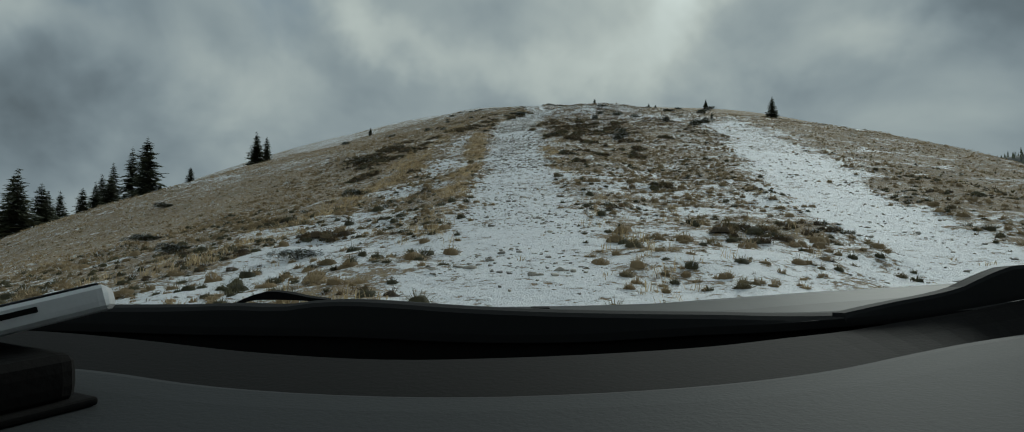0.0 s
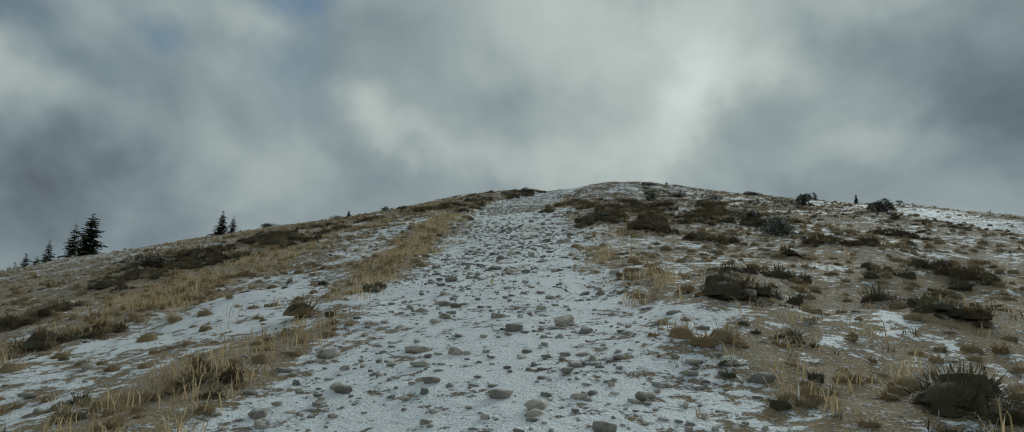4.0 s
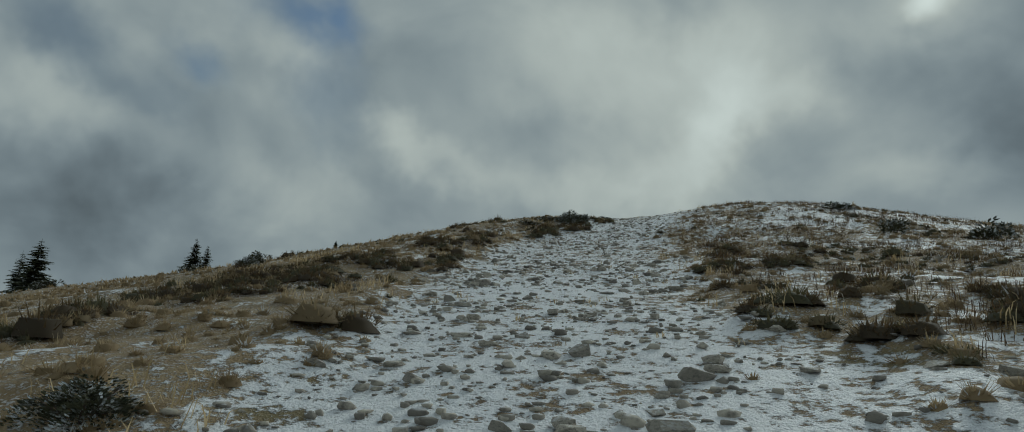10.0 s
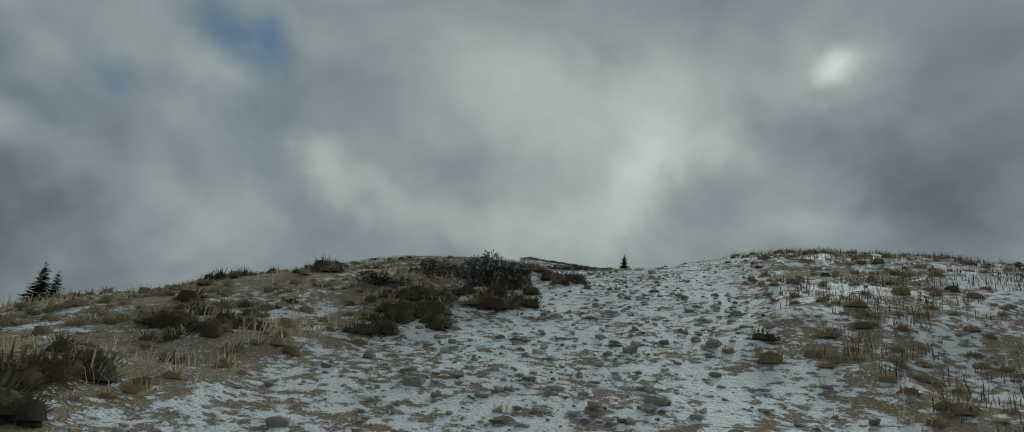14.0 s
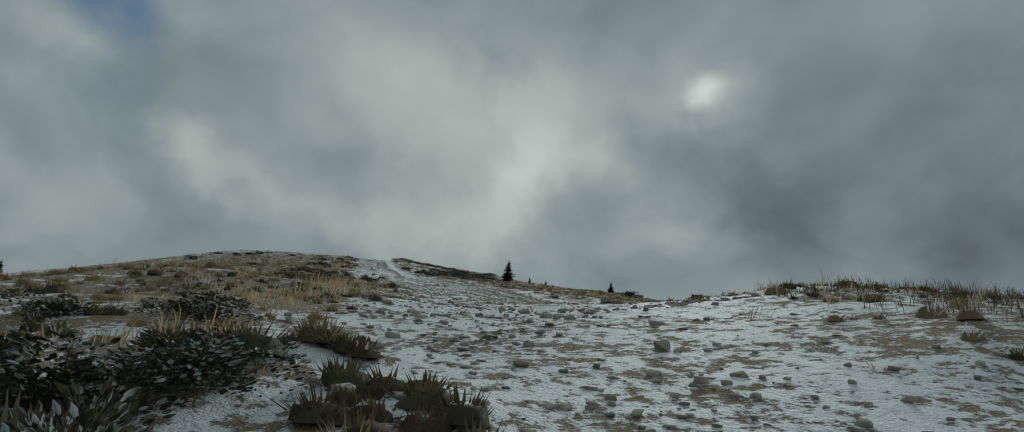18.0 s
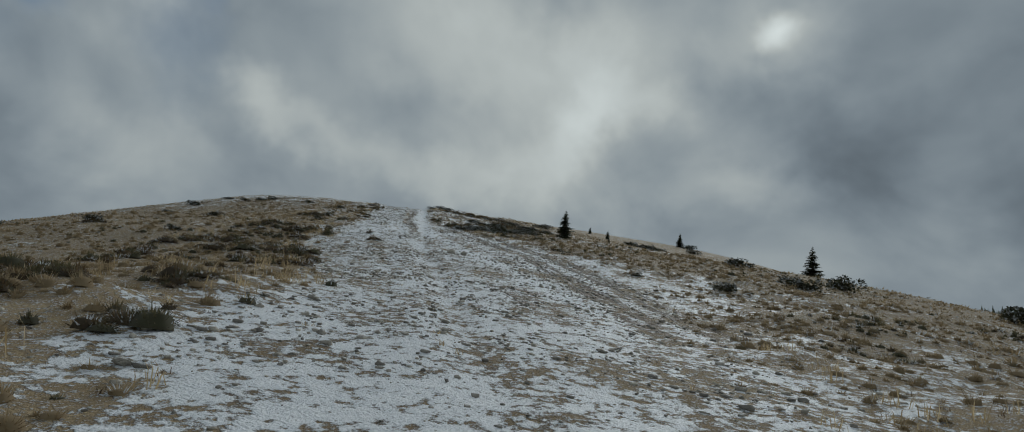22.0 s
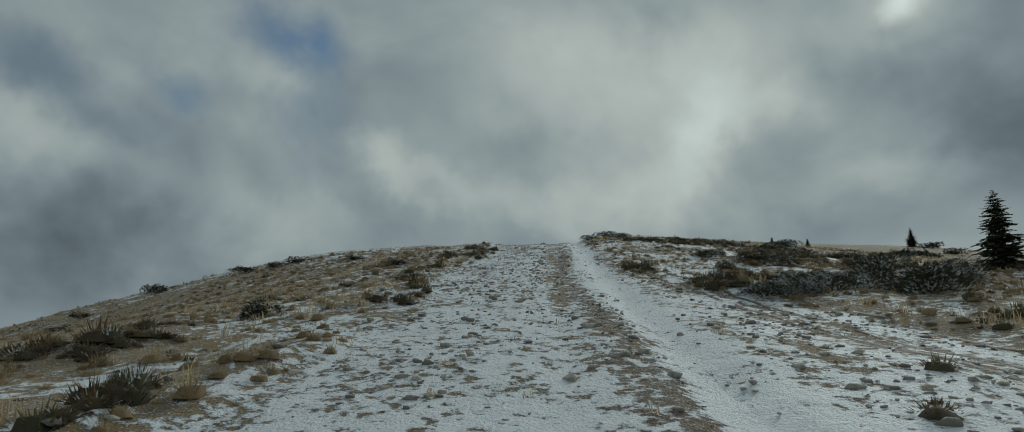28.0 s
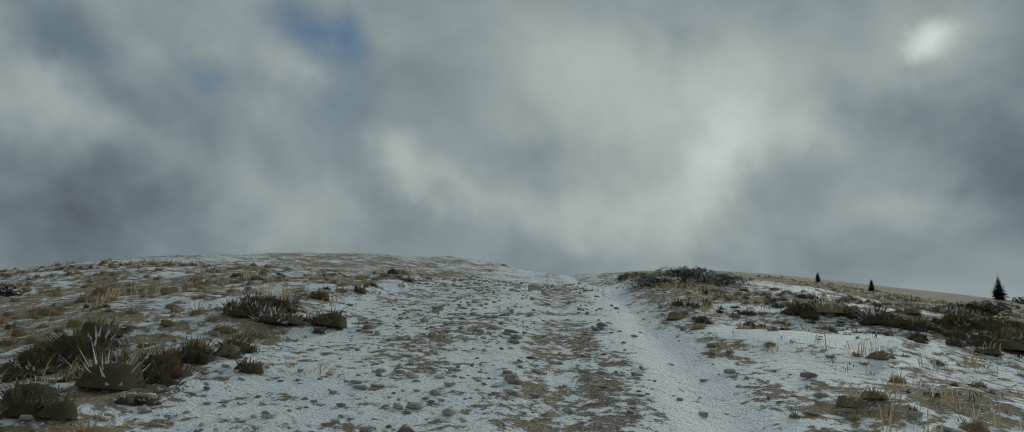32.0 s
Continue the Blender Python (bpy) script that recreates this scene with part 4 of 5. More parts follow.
SKYLINE_JUNIPERS = ((-7.1, 170.6, 1.2, 0.45), (-15.3, 211, 1.5, 0.5), (-13.6, 211.6, 1.5, 0.5), (-12.2, 212, 1.6, 0.5), (-7.0, 208.3, 1.4, 0.45), (-19, 218, 2.2, 0.5), (-2.1, 198.9, 1.1, 0.45), (-0.7, 172.6, 1.1, 0.5), (-21.0, 210.5, 1.9, 0.95),
                    (-31.5, 196.0, 1.8, 0.7), (-40.5, 201.0, 1.6, 0.6), (-22.0, 205.0, 1.8, 0.5), (-6.4, 161.8, 1.0, 0.4))
for x, y, wide, high in SLOPE_JUNIPERS:
    juniper(x, y, wide, high, int(x * 5 + y) % 3)
for x, y, wide, high in LEFT_JUNIPERS + SKYLINE_JUNIPERS:
    juniper(x, y, wide, high, 4 + int(x * 5 + y) % 3)


# ---------------------------------------------------------------- grass and heather, too many to count
def scatter(seed, count, x_range, y_range, keep):
    """Random places on the ground, thinned by keep(x, y), which gives a chance for each."""
    rng = np.random.default_rng(seed)
    y = rng.uniform(*y_range, count)
    x = np.interp(y, TRACK_Y, TRACK_X) + rng.uniform(*x_range, count)
    chosen = rng.random(count) < keep(x, y)
    return x[chosen], y[chosen], rng


def blades(name, mat, x, y, rng, per, height, width, splay, label, category):
    """One mesh of many tufts, each of a few bent blades."""
    n = len(x)
    tall = height * rng.uniform(0.55, 1.3, n)
    bx, by, bt = np.repeat(x, per), np.repeat(y, per), np.repeat(tall, per)
    m = n * per
    angle, lean = rng.uniform(0, 2 * np.pi, m), rng.uniform(0.15, 1.0, m) * splay
    bx = bx + rng.normal(0, 0.10, m) * (height / 0.3)
    by = by + rng.normal(0, 0.10, m) * (height / 0.3)
    bt = bt * rng.uniform(0.6, 1.15, m)
    bz = ground_height(bx, by) - 0.02
    w = width * rng.uniform(0.7, 1.4, m)
    ca, sa = np.cos(angle), np.sin(angle)
    low = np.stack([bx, by, bz], 1)
    across = np.stack([-sa, ca, 0 * ca], 1) * w[:, None]
    half = low + np.stack([ca * bt * lean * 0.35, sa * bt * lean * 0.35, bt * 0.62], 1)
    tip = low + np.stack([ca * bt * lean, sa * bt * lean, bt * (1 - 0.25 * lean)], 1)
    verts = np.stack([low - across, low + across, half + across * 0.75, half - across * 0.75, tip], 1).reshape(-1, 3)
    base = np.arange(m)[:, None] * 5
    me = bpy.data.meshes.new(name)
    me.vertices.add(len(verts))
    me.vertices.foreach_set("co", verts.ravel())
    loops = np.concatenate([base + np.array([[0, 1, 2, 3]]), base + np.array([[3, 2, 4]])], 1).ravel()
    me.loops.add(len(loops))
    me.loops.foreach_set("vertex_index", loops.astype(np.int32))
    me.polygons.add(2 * m)
    me.polygons.foreach_set("loop_start", (np.arange(m)[:, None] * 7 + np.array([[0, 4]])).ravel().astype(np.int32))
    me.update(calc_edges=True)
    me.materials.append(mat)
    return tagged(new(name, me), label, category, kind="stuff")


def grass_chance(x, y):
    main, side = masks(x, y)
    snow, heath, _ = cover_of(x, y, main, side)
    open_ground = (1 - main) * (1 - side)
    return np.clip(open_ground * (1.15 - 1.2 * snow) * (1 - 0.7 * heath) * step(fbm(x, y, 3.0, 3, 61), 0.32, 0.6), 0, 1)


def heath_chance(x, y):
    main, side = masks(x, y)
    _, heath, _ = cover_of(x, y, main, side)
    return np.clip(heath * 0.9 + (0.05 + (0.16 + 0.24 * step(y, 160, 175)) * step(x - np.interp(y, TRACK_Y, TRACK_X), 1, 4)) * (1 - main) * (1 - side) * step(fbm(x, y, 1.3, 3, 67), 0.4, 0.6), 0, 1)


def track_tufts(x, y):
    main, side = masks(x, y)
    return np.clip((main * 0.25 + side * 0.2) * step(fbm(x, y, 2.0, 3, 66), 0.55, 0.72), 0, 1)


def verge(x, y):
    """The strips of long grass beside the main track."""
    left, right = np.interp(y, *LEFT_EDGE), np.interp(y, *RIGHT_EDGE)
    return np.clip(np.exp(-(((x - left + 0.9) / 0.7) ** 2)) + 0.5 * np.exp(-(((x - right - 0.8) / 0.7) ** 2)) + np.exp(-(((x + 8.8) / 0.9) ** 2)) + 0.12, 0, 1)


def tussock_material():
    m, n, shader = material("tussock_grass", 0.85)
    tone = n.add("ShaderNodeAttribute")
    tone.attribute_name = "tone"
    split = n.add("ShaderNodeSeparateColor", Color=tone.outputs["Color"])
    island = n.add("ShaderNodeNewGeometry").outputs["Random Per Island"]
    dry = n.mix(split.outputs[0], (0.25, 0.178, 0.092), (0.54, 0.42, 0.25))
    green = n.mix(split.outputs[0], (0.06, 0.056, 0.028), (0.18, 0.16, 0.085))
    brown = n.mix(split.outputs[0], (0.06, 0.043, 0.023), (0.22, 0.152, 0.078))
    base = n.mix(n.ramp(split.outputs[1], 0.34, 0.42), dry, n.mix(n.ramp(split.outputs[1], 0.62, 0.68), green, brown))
    base = n.mix(n.ramp(island, 0.0, 1.0, 0.0, 0.35), base, n.vec("SCALE", base))
    base.node.inputs[7].links[0].from_node.inputs["Scale"].default_value = 0.45
    white = n.ramp(n.math("ADD", split.outputs[2], n.math("MULTIPLY", island, 0.45)), 0.98, 1.04)
    tone = n.mix(n.math("MULTIPLY", white, 0.9), base, (0.74, 0.76, 0.79))
    n.put(shader, "Base Color", tone)
    let_light_through(m, n, shader, tone, 0.25)
    return m


TUSSOCK = tussock_material()


def tussocks(name, x, y, rng, per, width, height, blade, kinds, frost, label, category, matted=1.0, inner=0.5):
    """One mesh of many rounded tussocks, each a matted dome, coloured dark as inner shade, under a burst of short
    drooping blades.
    """
    n = len(x)
    bushy = 1 + 0.55 * clumps(x, y)
    grow = 0.55 + 0.5 * rng.random(n) + 0.9 * rng.random(n) ** 4
    wide, tall = width * grow * bushy**0.5, height * grow * rng.uniform(0.7, 1.25, n) * bushy**0.5
    z0 = ground_height(x, y) - 0.03
    angle, rise = rng.uniform(0, 2 * np.pi, (n, per)), rng.random((n, per)) ** 0.75
    out = np.sqrt(1 - rise**2 * 0.95)
    ca, sa = np.cos(angle), np.sin(angle)
    far = rng.uniform(0.75, 1.2, (n, per))
    tip = np.stack([x[:, None] + ca * out * wide[:, None] * far, y[:, None] + sa * out * wide[:, None] * far, z0[:, None] + (0.04 + 0.92 * rise) * tall[:, None] * far], -1)
    root = np.stack([x[:, None] + ca * out * wide[:, None] * inner, y[:, None] + sa * out * wide[:, None] * inner * 0.9, z0[:, None] + 0.74 * inner * rise * tall[:, None]], -1)
    across = np.stack([-sa, ca, rng.uniform(-0.4, 0.4, (n, per))], -1) * (blade * rng.uniform(0.6, 1.5, (n, per)))[..., None]
    verts = np.stack([root - across, root + across, tip], 2).reshape(n, per * 3, 3)
    around = np.arange(6) * math.tau / 6
    dome = np.concatenate([np.stack([np.cos(around), np.sin(around), 0 * around], 1) * 0.62, np.stack([np.cos(around) * 0.42, np.sin(around) * 0.42, 0 * around + 0.40], 1), [(0, 0, 0.52)]])
    wobble = rng.uniform(0.75, 1.2, (n, 13, 1))
    shade_core = matted * dome[None] * wobble * np.stack([wide, wide, tall], 1)[:, None] + np.stack([x, y, z0], 1)[:, None]
    step_verts = per * 3 + 13
    both = np.concatenate([verts, shade_core], 1).reshape(-1, 3)
    faces = [(3 * k, 3 * k + 1, 3 * k + 2) for k in range(per)]
    c = per * 3
    for k in range(6 if per > 10 else 0):
        j = (k + 1) % 6
        faces += [(c + k, c + j, c + 6 + j), (c + k, c + 6 + j, c + 6 + k), (c + 6 + k, c + 6 + j, c + 12)]
    faces = (np.array(faces)[None] + (np.arange(n) * step_verts)[:, None, None]).reshape(-1, 3)
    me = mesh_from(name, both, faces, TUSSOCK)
    colour = np.ones((n, step_verts, 4))
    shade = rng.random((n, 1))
    # painted shade: low blades take a darker colour, the domes inside the darkest
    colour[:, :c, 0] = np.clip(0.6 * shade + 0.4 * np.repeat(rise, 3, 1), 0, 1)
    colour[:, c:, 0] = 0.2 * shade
    colour[:, :, 1] = kinds(x, y, rng)[:, None]
    colour[:, :c, 2] = frost(x, y, rng)[:, None]
    colour[:, c:, 2] = 0
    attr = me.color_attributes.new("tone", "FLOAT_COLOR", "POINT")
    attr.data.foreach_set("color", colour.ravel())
    return tagged(new(name, me), label, category, kind="stuff")


def plant_kinds(x, y, rng):
    """0 to 0.35 dry straw, to 0.65 olive grass, above it brown heather."""
    main, side = masks(x, y)
    _, heath, _ = cover_of(x, y, main, side)
    drift = fbm(x, y, 5.5, 3, 91)
    return np.clip(0.08 + 0.72 * heath + 0.6 * (drift - 0.45) + 0.16 * step(-y, -40, -22) - 0.5 * golden(x, y) - 0.06 * tan_slopes(x, y) + rng.normal(0, 0.16, len(x)), 0, 1)


def plant_frost(x, y, rng):
    return np.clip(rng.normal(0.52, 0.24, len(x)) - 0.3 * golden(x, y) - 0.16 * tan_slopes(x, y) - 0.45 * clumps(x, y), 0, 1)


def open_chance(x, y):
    main, side = masks(x, y)
    snow, heath, _ = cover_of(x, y, main, side)
    return np.clip((1 - main) * (1 - 0.9 * side) * (0.35 + 0.9 * heath + 0.9 * (0.55 - snow)) * (0.35 + 1.3 * step(fbm(x, y, 1.6, 3, 61), 0.3, 0.62)), 0, 1)


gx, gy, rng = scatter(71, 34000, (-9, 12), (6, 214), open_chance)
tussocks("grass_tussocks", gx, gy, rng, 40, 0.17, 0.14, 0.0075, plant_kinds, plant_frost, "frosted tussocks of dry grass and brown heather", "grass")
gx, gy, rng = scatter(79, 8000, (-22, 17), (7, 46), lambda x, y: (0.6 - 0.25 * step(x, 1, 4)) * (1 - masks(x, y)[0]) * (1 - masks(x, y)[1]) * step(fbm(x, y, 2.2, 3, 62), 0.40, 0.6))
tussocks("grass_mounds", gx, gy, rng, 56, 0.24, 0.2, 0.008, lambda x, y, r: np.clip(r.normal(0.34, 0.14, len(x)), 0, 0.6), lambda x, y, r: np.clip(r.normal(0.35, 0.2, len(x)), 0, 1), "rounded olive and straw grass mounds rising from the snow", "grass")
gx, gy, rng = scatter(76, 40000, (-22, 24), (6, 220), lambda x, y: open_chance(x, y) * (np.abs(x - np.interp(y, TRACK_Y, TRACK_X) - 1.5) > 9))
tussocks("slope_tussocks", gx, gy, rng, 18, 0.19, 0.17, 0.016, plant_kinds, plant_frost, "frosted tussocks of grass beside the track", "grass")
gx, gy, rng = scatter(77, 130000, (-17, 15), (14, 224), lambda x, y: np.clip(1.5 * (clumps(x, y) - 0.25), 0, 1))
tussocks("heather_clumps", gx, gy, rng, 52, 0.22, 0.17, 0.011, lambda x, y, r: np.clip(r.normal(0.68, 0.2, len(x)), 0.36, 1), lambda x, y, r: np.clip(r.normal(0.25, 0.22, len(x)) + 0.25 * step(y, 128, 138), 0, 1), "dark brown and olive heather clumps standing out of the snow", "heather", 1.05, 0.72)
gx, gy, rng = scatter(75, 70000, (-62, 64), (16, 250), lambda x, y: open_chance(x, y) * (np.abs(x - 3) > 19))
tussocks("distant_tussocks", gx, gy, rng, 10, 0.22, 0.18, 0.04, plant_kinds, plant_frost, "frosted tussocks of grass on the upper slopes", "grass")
gx, gy, rng = scatter(73, 50000, (-14, 18), (6, 214), heath_chance)
blades("heather_stems", HEATHER, gx, gy, rng, 8, 0.095, 0.004, 1.0, "upright brown heather and sedge stems poking through snow", "heather")
gx, gy, rng = scatter(72, 40000, (-11, 9), (4, 222), lambda x, y: np.clip(grass_chance(x, y) * verge(x, y) + 0.8 * golden(x, y), 0, 1))
blades("long_grass", STRAW, gx, gy, rng, 9, 0.28, 0.006, 1.3, "long bleached grass along the edges of the track", "grass")
gx, gy, rng = scatter(78, 26000, (1.5, 18), (70, 118), lambda x, y: 0.6 * (1 - masks(x, y)[0]) * step(x - np.interp(y, *RIGHT_EDGE), 0.3, 1.6) * step(fbm(x, y, 1.6, 3, 68), 0.44, 0.62))
blades("bank_stems", HEATHER, gx, gy, rng, 5, 0.22, 0.0045, 0.7, "thin upright brown stems standing in snow on the bank", "heather")
gx, gy, rng = scatter(74, 12000, (-5, 14), (4, 225), track_tufts)
blades("sparse_tufts", STRAW, gx, gy, rng, 7, 0.12, 0.007, 1.15, "sparse short grass tufts between the stones", "grass")


# ---------------------------------------------------------------- tyre ruts beside the upper track
def rut_material():
    m, n, shader = material("wet_soil", 0.7)
    place = n.add("ShaderNodeNewGeometry").outputs["Position"]
    earth = n.mix(n.noise(place, 9.0, 4.0, 0.6), (0.05, 0.041, 0.033), (0.17, 0.14, 0.11))
    n.put(shader, "Base Color", n.mix(n.ramp(n.noise(place, 5.0, 4.0, 0.65), 0.56, 0.64), earth, (0.78, 0.80, 0.83)))
    bump(n, shader, n.noise(place, 20.0, 4.0), 0.04, 0.8)
    return m


RUT_SOIL = rut_material()


def tyre_rut(shift, first, last, seed):
    """One ragged line of bare wet soil that a wheel has cut through the snow."""
    rng = np.random.default_rng(seed)
    y = np.arange(first, last, 0.22)
    middle = np.interp(y, *RUTS) + shift + (fbm(y * 0 + seed, y, 6.0, 2, 33) - 0.5) * 0.8
    half = 0.085 * (0.5 + 0.9 * fbm(y * 0 + seed, y, 1.1, 3, 35)) * rng.uniform(0.75, 1.25, len(y))
    there = fbm(y * 0 + 3 * seed, y, 3.0, 3, 37) > 0.40
    verts, faces = [], []
    for across, up in ((-1.3, -0.02), (-0.5, 0.018), (0.5, 0.018), (1.3, -0.02)):
        x = middle + across * half
        verts.append(np.stack([x, y, ground_height(x, y) + up], 1))
    for k in range(1, len(y)):
        if there[k]:
            faces += [(4 * k - 4 + j, 4 * k - 3 + j, 4 * k + 1 + j, 4 * k + j) for j in range(3)]
    ob = new("tyre_rut", mesh_from("tyre_rut", np.stack(verts, 1).reshape(-1, 3), np.array(faces), RUT_SOIL, True))
    ob.parent = ground


for k, (shift, first, last) in enumerate(((0.0, 146, 197), (0.6, 143, 190), (1.7, 141, 186), (2.3, 140, 178))):
    tyre_rut(shift, first, last, 61 + k)


# ---------------------------------------------------------------- stones on the track
def stone_shape(seed):
    """An angular stone with a flattish top, from the hull of scattered points."""
    rng = random.Random(seed)
    bm = bmesh.new()
    for _ in range(15):
        d = Vector((rng.gauss(0, 1), rng.gauss(0, 1), rng.gauss(0, 1))).normalized() * 0.5 * rng.uniform(0.8, 1.08)
        bm.verts.new((d.x * 1.05, d.y, min(d.z * 1.2, rng.uniform(0.34, 0.46))))
    bmesh.ops.convex_hull(bm, input=bm.verts)
    bmesh.ops.delete(bm, geom=[v for v in bm.verts if not v.link_faces], context="VERTS")
    bmesh.ops.triangulate(bm, faces=bm.faces)
    me = bpy.data.meshes.new("stone")
    bm.to_mesh(me)
    bm.free()
    me.materials.append(STONE)
    return me


def boulder_shape(seed):
    """A weathered block: cut by planes, then roughened."""
    rng = random.Random(seed)
    bm = bmesh.new()
    bmesh.ops.create_icosphere(bm, subdivisions=4, radius=0.5)
    cuts = [Vector((rng.uniform(-1, 1), rng.uniform(-1, 1), rng.uniform(-0.4, 1))).normalized() for _ in range(7)]
    for v in bm.verts:
        for c in cuts:
            over = v.co.dot(c) - 0.31
            if over > 0:
                v.co -= c * over * 0.88
        v.co += v.co.normalized() * (noise.fractal(v.co * 5 + Vector((seed, 0, 0)), 0.8, 2.0, 4) * 0.035)
    me = bpy.data.meshes.new("boulder")
    bm.to_mesh(me)
    bm.free()
    me.materials.append(STONE)
    return me


STONE_KINDS = [stone_shape(300 + k) for k in range(14)]


def stone_chance(x, y):
    main, side = masks(x, y)
    rocky = np.interp(y, (0, 25, 45, 60, 105, 125, 160, 185, 215), (0.3, 0.5, 0.9, 1.0, 0.9, 0.8, 0.9, 0.9, 0.8))
    swept = step(y, 166, 176) * np.exp(-(((x - 7.1) / 0.75) ** 4))
    return np.clip((main * rocky * (1 - 0.92 * swept) + 0.5 * scree(x, y) + 0.06) * (0.25 + 1.1 * step(fbm(x, y, 2.4, 3, 81), 0.4, 0.62)), 0, 1)


sx, sy, rng = scatter(82, 110000, (-6, 10), (3, 230), stone_chance)
tx, ty, _ = scatter(83, 26000, (2, 27), (4, 92), lambda x, y: 0.45 * masks(x, y)[1] * (0.2 + step(fbm(x, y, 2.0, 3, 84), 0.42, 0.6)))
sx, sy = np.concatenate([sx, tx]), np.concatenate([sy, ty])
size = (0.028 + 0.10 * rng.random(len(sx)) ** 2.2 + 0.2 * rng.random(len(sx)) ** 9) * np.interp(sy, (20, 50, 98, 112, 135, 230), (0.75, 1.0, 1.1, 0.9, 0.75, 0.8))
order = np.argsort(-size * np.where((sy > 50) & (sy < 215), 1.0, 0.75))
turns = rng.uniform(0, 360, len(sx))
tall = rng.uniform(0.25, 0.6, len(sx))
kinds = rng.integers(0, 14, len(sx))
flat_z = ground_height(sx, sy)
for x, y, wide, label in ((8.1, 156.4, 0.55, "pale angular boulder with grass at its foot"), (8.75, 156.3, 0.4, "pale angular boulder beside the track"), (5.0, 212.2, 0.5, "grey boulder at the notch on the crest"),
                          (5.7, 213.2, 0.32, "small grey boulder at the notch on the crest"), (-1.3, 52.5, 0.34, "pale angular boulder beside the track"), (0.8, 47.2, 0.38, "pale angular boulder beside the track")):
    ob = new("boulder", boulder_shape(int(x * 10 + y)))
    ob.matrix_world = pose(x, y, ground_at(x, y) + 0.12 * wide, 0, 0, x * 60) @ Matrix.Diagonal((wide, wide * 0.8, wide * 0.62, 1))
    tagged(ob, label, "boulder", "boulders on the hill")
for k in order[:300]:
    ob = new("stone", STONE_KINDS[kinds[k]])
    s = float(size[k]) * 1.2
    ob.matrix_world = pose(float(sx[k]), float(sy[k]), float(flat_z[k]) + s * float(tall[k]) * 0.12, 0, 0, float(turns[k])) @ Matrix.Diagonal((s, s * 0.75, s * float(tall[k]), 1))
    ob.parent = ground
allv, allf, count = [], [], 0
shapes = [(np.array([v.co[:] for v in me.vertices]), np.array([p.vertices[:] for p in me.polygons])) for me in STONE_KINDS]
for k in order[300:]:
    v, f = shapes[kinds[k]]
    s, a = size[k] * 1.15, math.radians(turns[k])
    c, d = math.cos(a), math.sin(a)
    w = v * (s, s * 0.75, s * tall[k])
    allv.append(np.stack([w[:, 0] * c - w[:, 1] * d + sx[k], w[:, 0] * d + w[:, 1] * c + sy[k], w[:, 2] + flat_z[k] + s * tall[k] * 0.1], 1))
    allf.append(f + count)
    count += len(v)
rubble = new("rubble", mesh_from("rubble", np.concatenate(allv), np.concatenate(allf), STONE))
rubble.parent = ground
tagged(rubble, "small grey limestone rubble half buried in snow", kind="stuff")


# ---------------------------------------------------------------- the car that carries the camera, standing where the drive begins
def plain(name, colour, rough, speck=0.25, metal=0.0, scale=60.0):
    m, n, shader = material(name, rough)
    shader.inputs["Metallic"].default_value = metal
    shader.inputs["Specular IOR Level"].default_value = 0.5 if rough < 0.6 else 0.15
    place = n.add("ShaderNodeTexCoord").outputs["Object"]
    tone = n.noise(place, scale, 3.0, 0.6)
    stain = n.noise(place, scale / 14, 3.0, 0.6)
    dim = tuple(c * (1 - speck) for c in colour)
    n.put(shader, "Base Color", n.mix(n.math("ADD", n.math("MULTIPLY", tone, 0.5), n.math("MULTIPLY", stain, 0.5)), dim, colour))
    bump(n, shader, tone, 0.0015, 0.35)
    return m


DASH_PAD = plain("dashboard_vinyl", (0.038, 0.041, 0.043), 0.75, 0.2, scale=220)
DASH_DARK = plain("dark_dashboard_plastic", (0.0045, 0.0040, 0.0038), 0.85, 0.25, scale=160)
TRIM = plain("worn_black_trim", (0.013, 0.0135, 0.014), 0.8, 0.3)
BLACK = plain("black_trim", (0.004, 0.004, 0.004), 0.8, 0.3)
PAINT = plain("silver_car_paint", (0.055, 0.058, 0.058), 0.62, 0.15, 0.0, 20)
SILVER = plain("silver_plastic", (0.62, 0.63, 0.64), 0.35, 0.08, 0.2)
RUBBER = plain("tyre_rubber", (0.02, 0.02, 0.02), 0.85, 0.3)
GLASS_DARK = plain("dark_screen_glass", (0.015, 0.016, 0.018), 0.12, 0.1)

START = PATH[0]
car = new("car")
car.matrix_world = pose(START[1], START[2], START[3], START[5], START[6], START[4])
tagged(car, "silver off-road car on the snowy track, bonnet uphill", "car")


def sheet(bm, rows):
    """Joins rows of points into a surface."""
    lines = [[bm.verts.new(p) for p in row] for row in rows]
    for a, b in zip(lines, lines[1:]):
        for k in range(len(a) - 1):
            bm.faces.new((a[k], a[k + 1], b[k + 1], b[k]))
    bmesh.ops.recalc_face_normals(bm, faces=bm.faces)
    return bm


def solid(rows, depth):
    """A surface with thickness below it."""
    bm = sheet(bmesh.new(), rows)
    made = bmesh.ops.extrude_face_region(bm, geom=list(bm.faces))
    bmesh.ops.translate(bm, vec=(0, 0, -depth), verts=[g for g in made["geom"] if isinstance(g, bmesh.types.BMVert)])
    bmesh.ops.recalc_face_normals(bm, faces=bm.faces)
    return bm


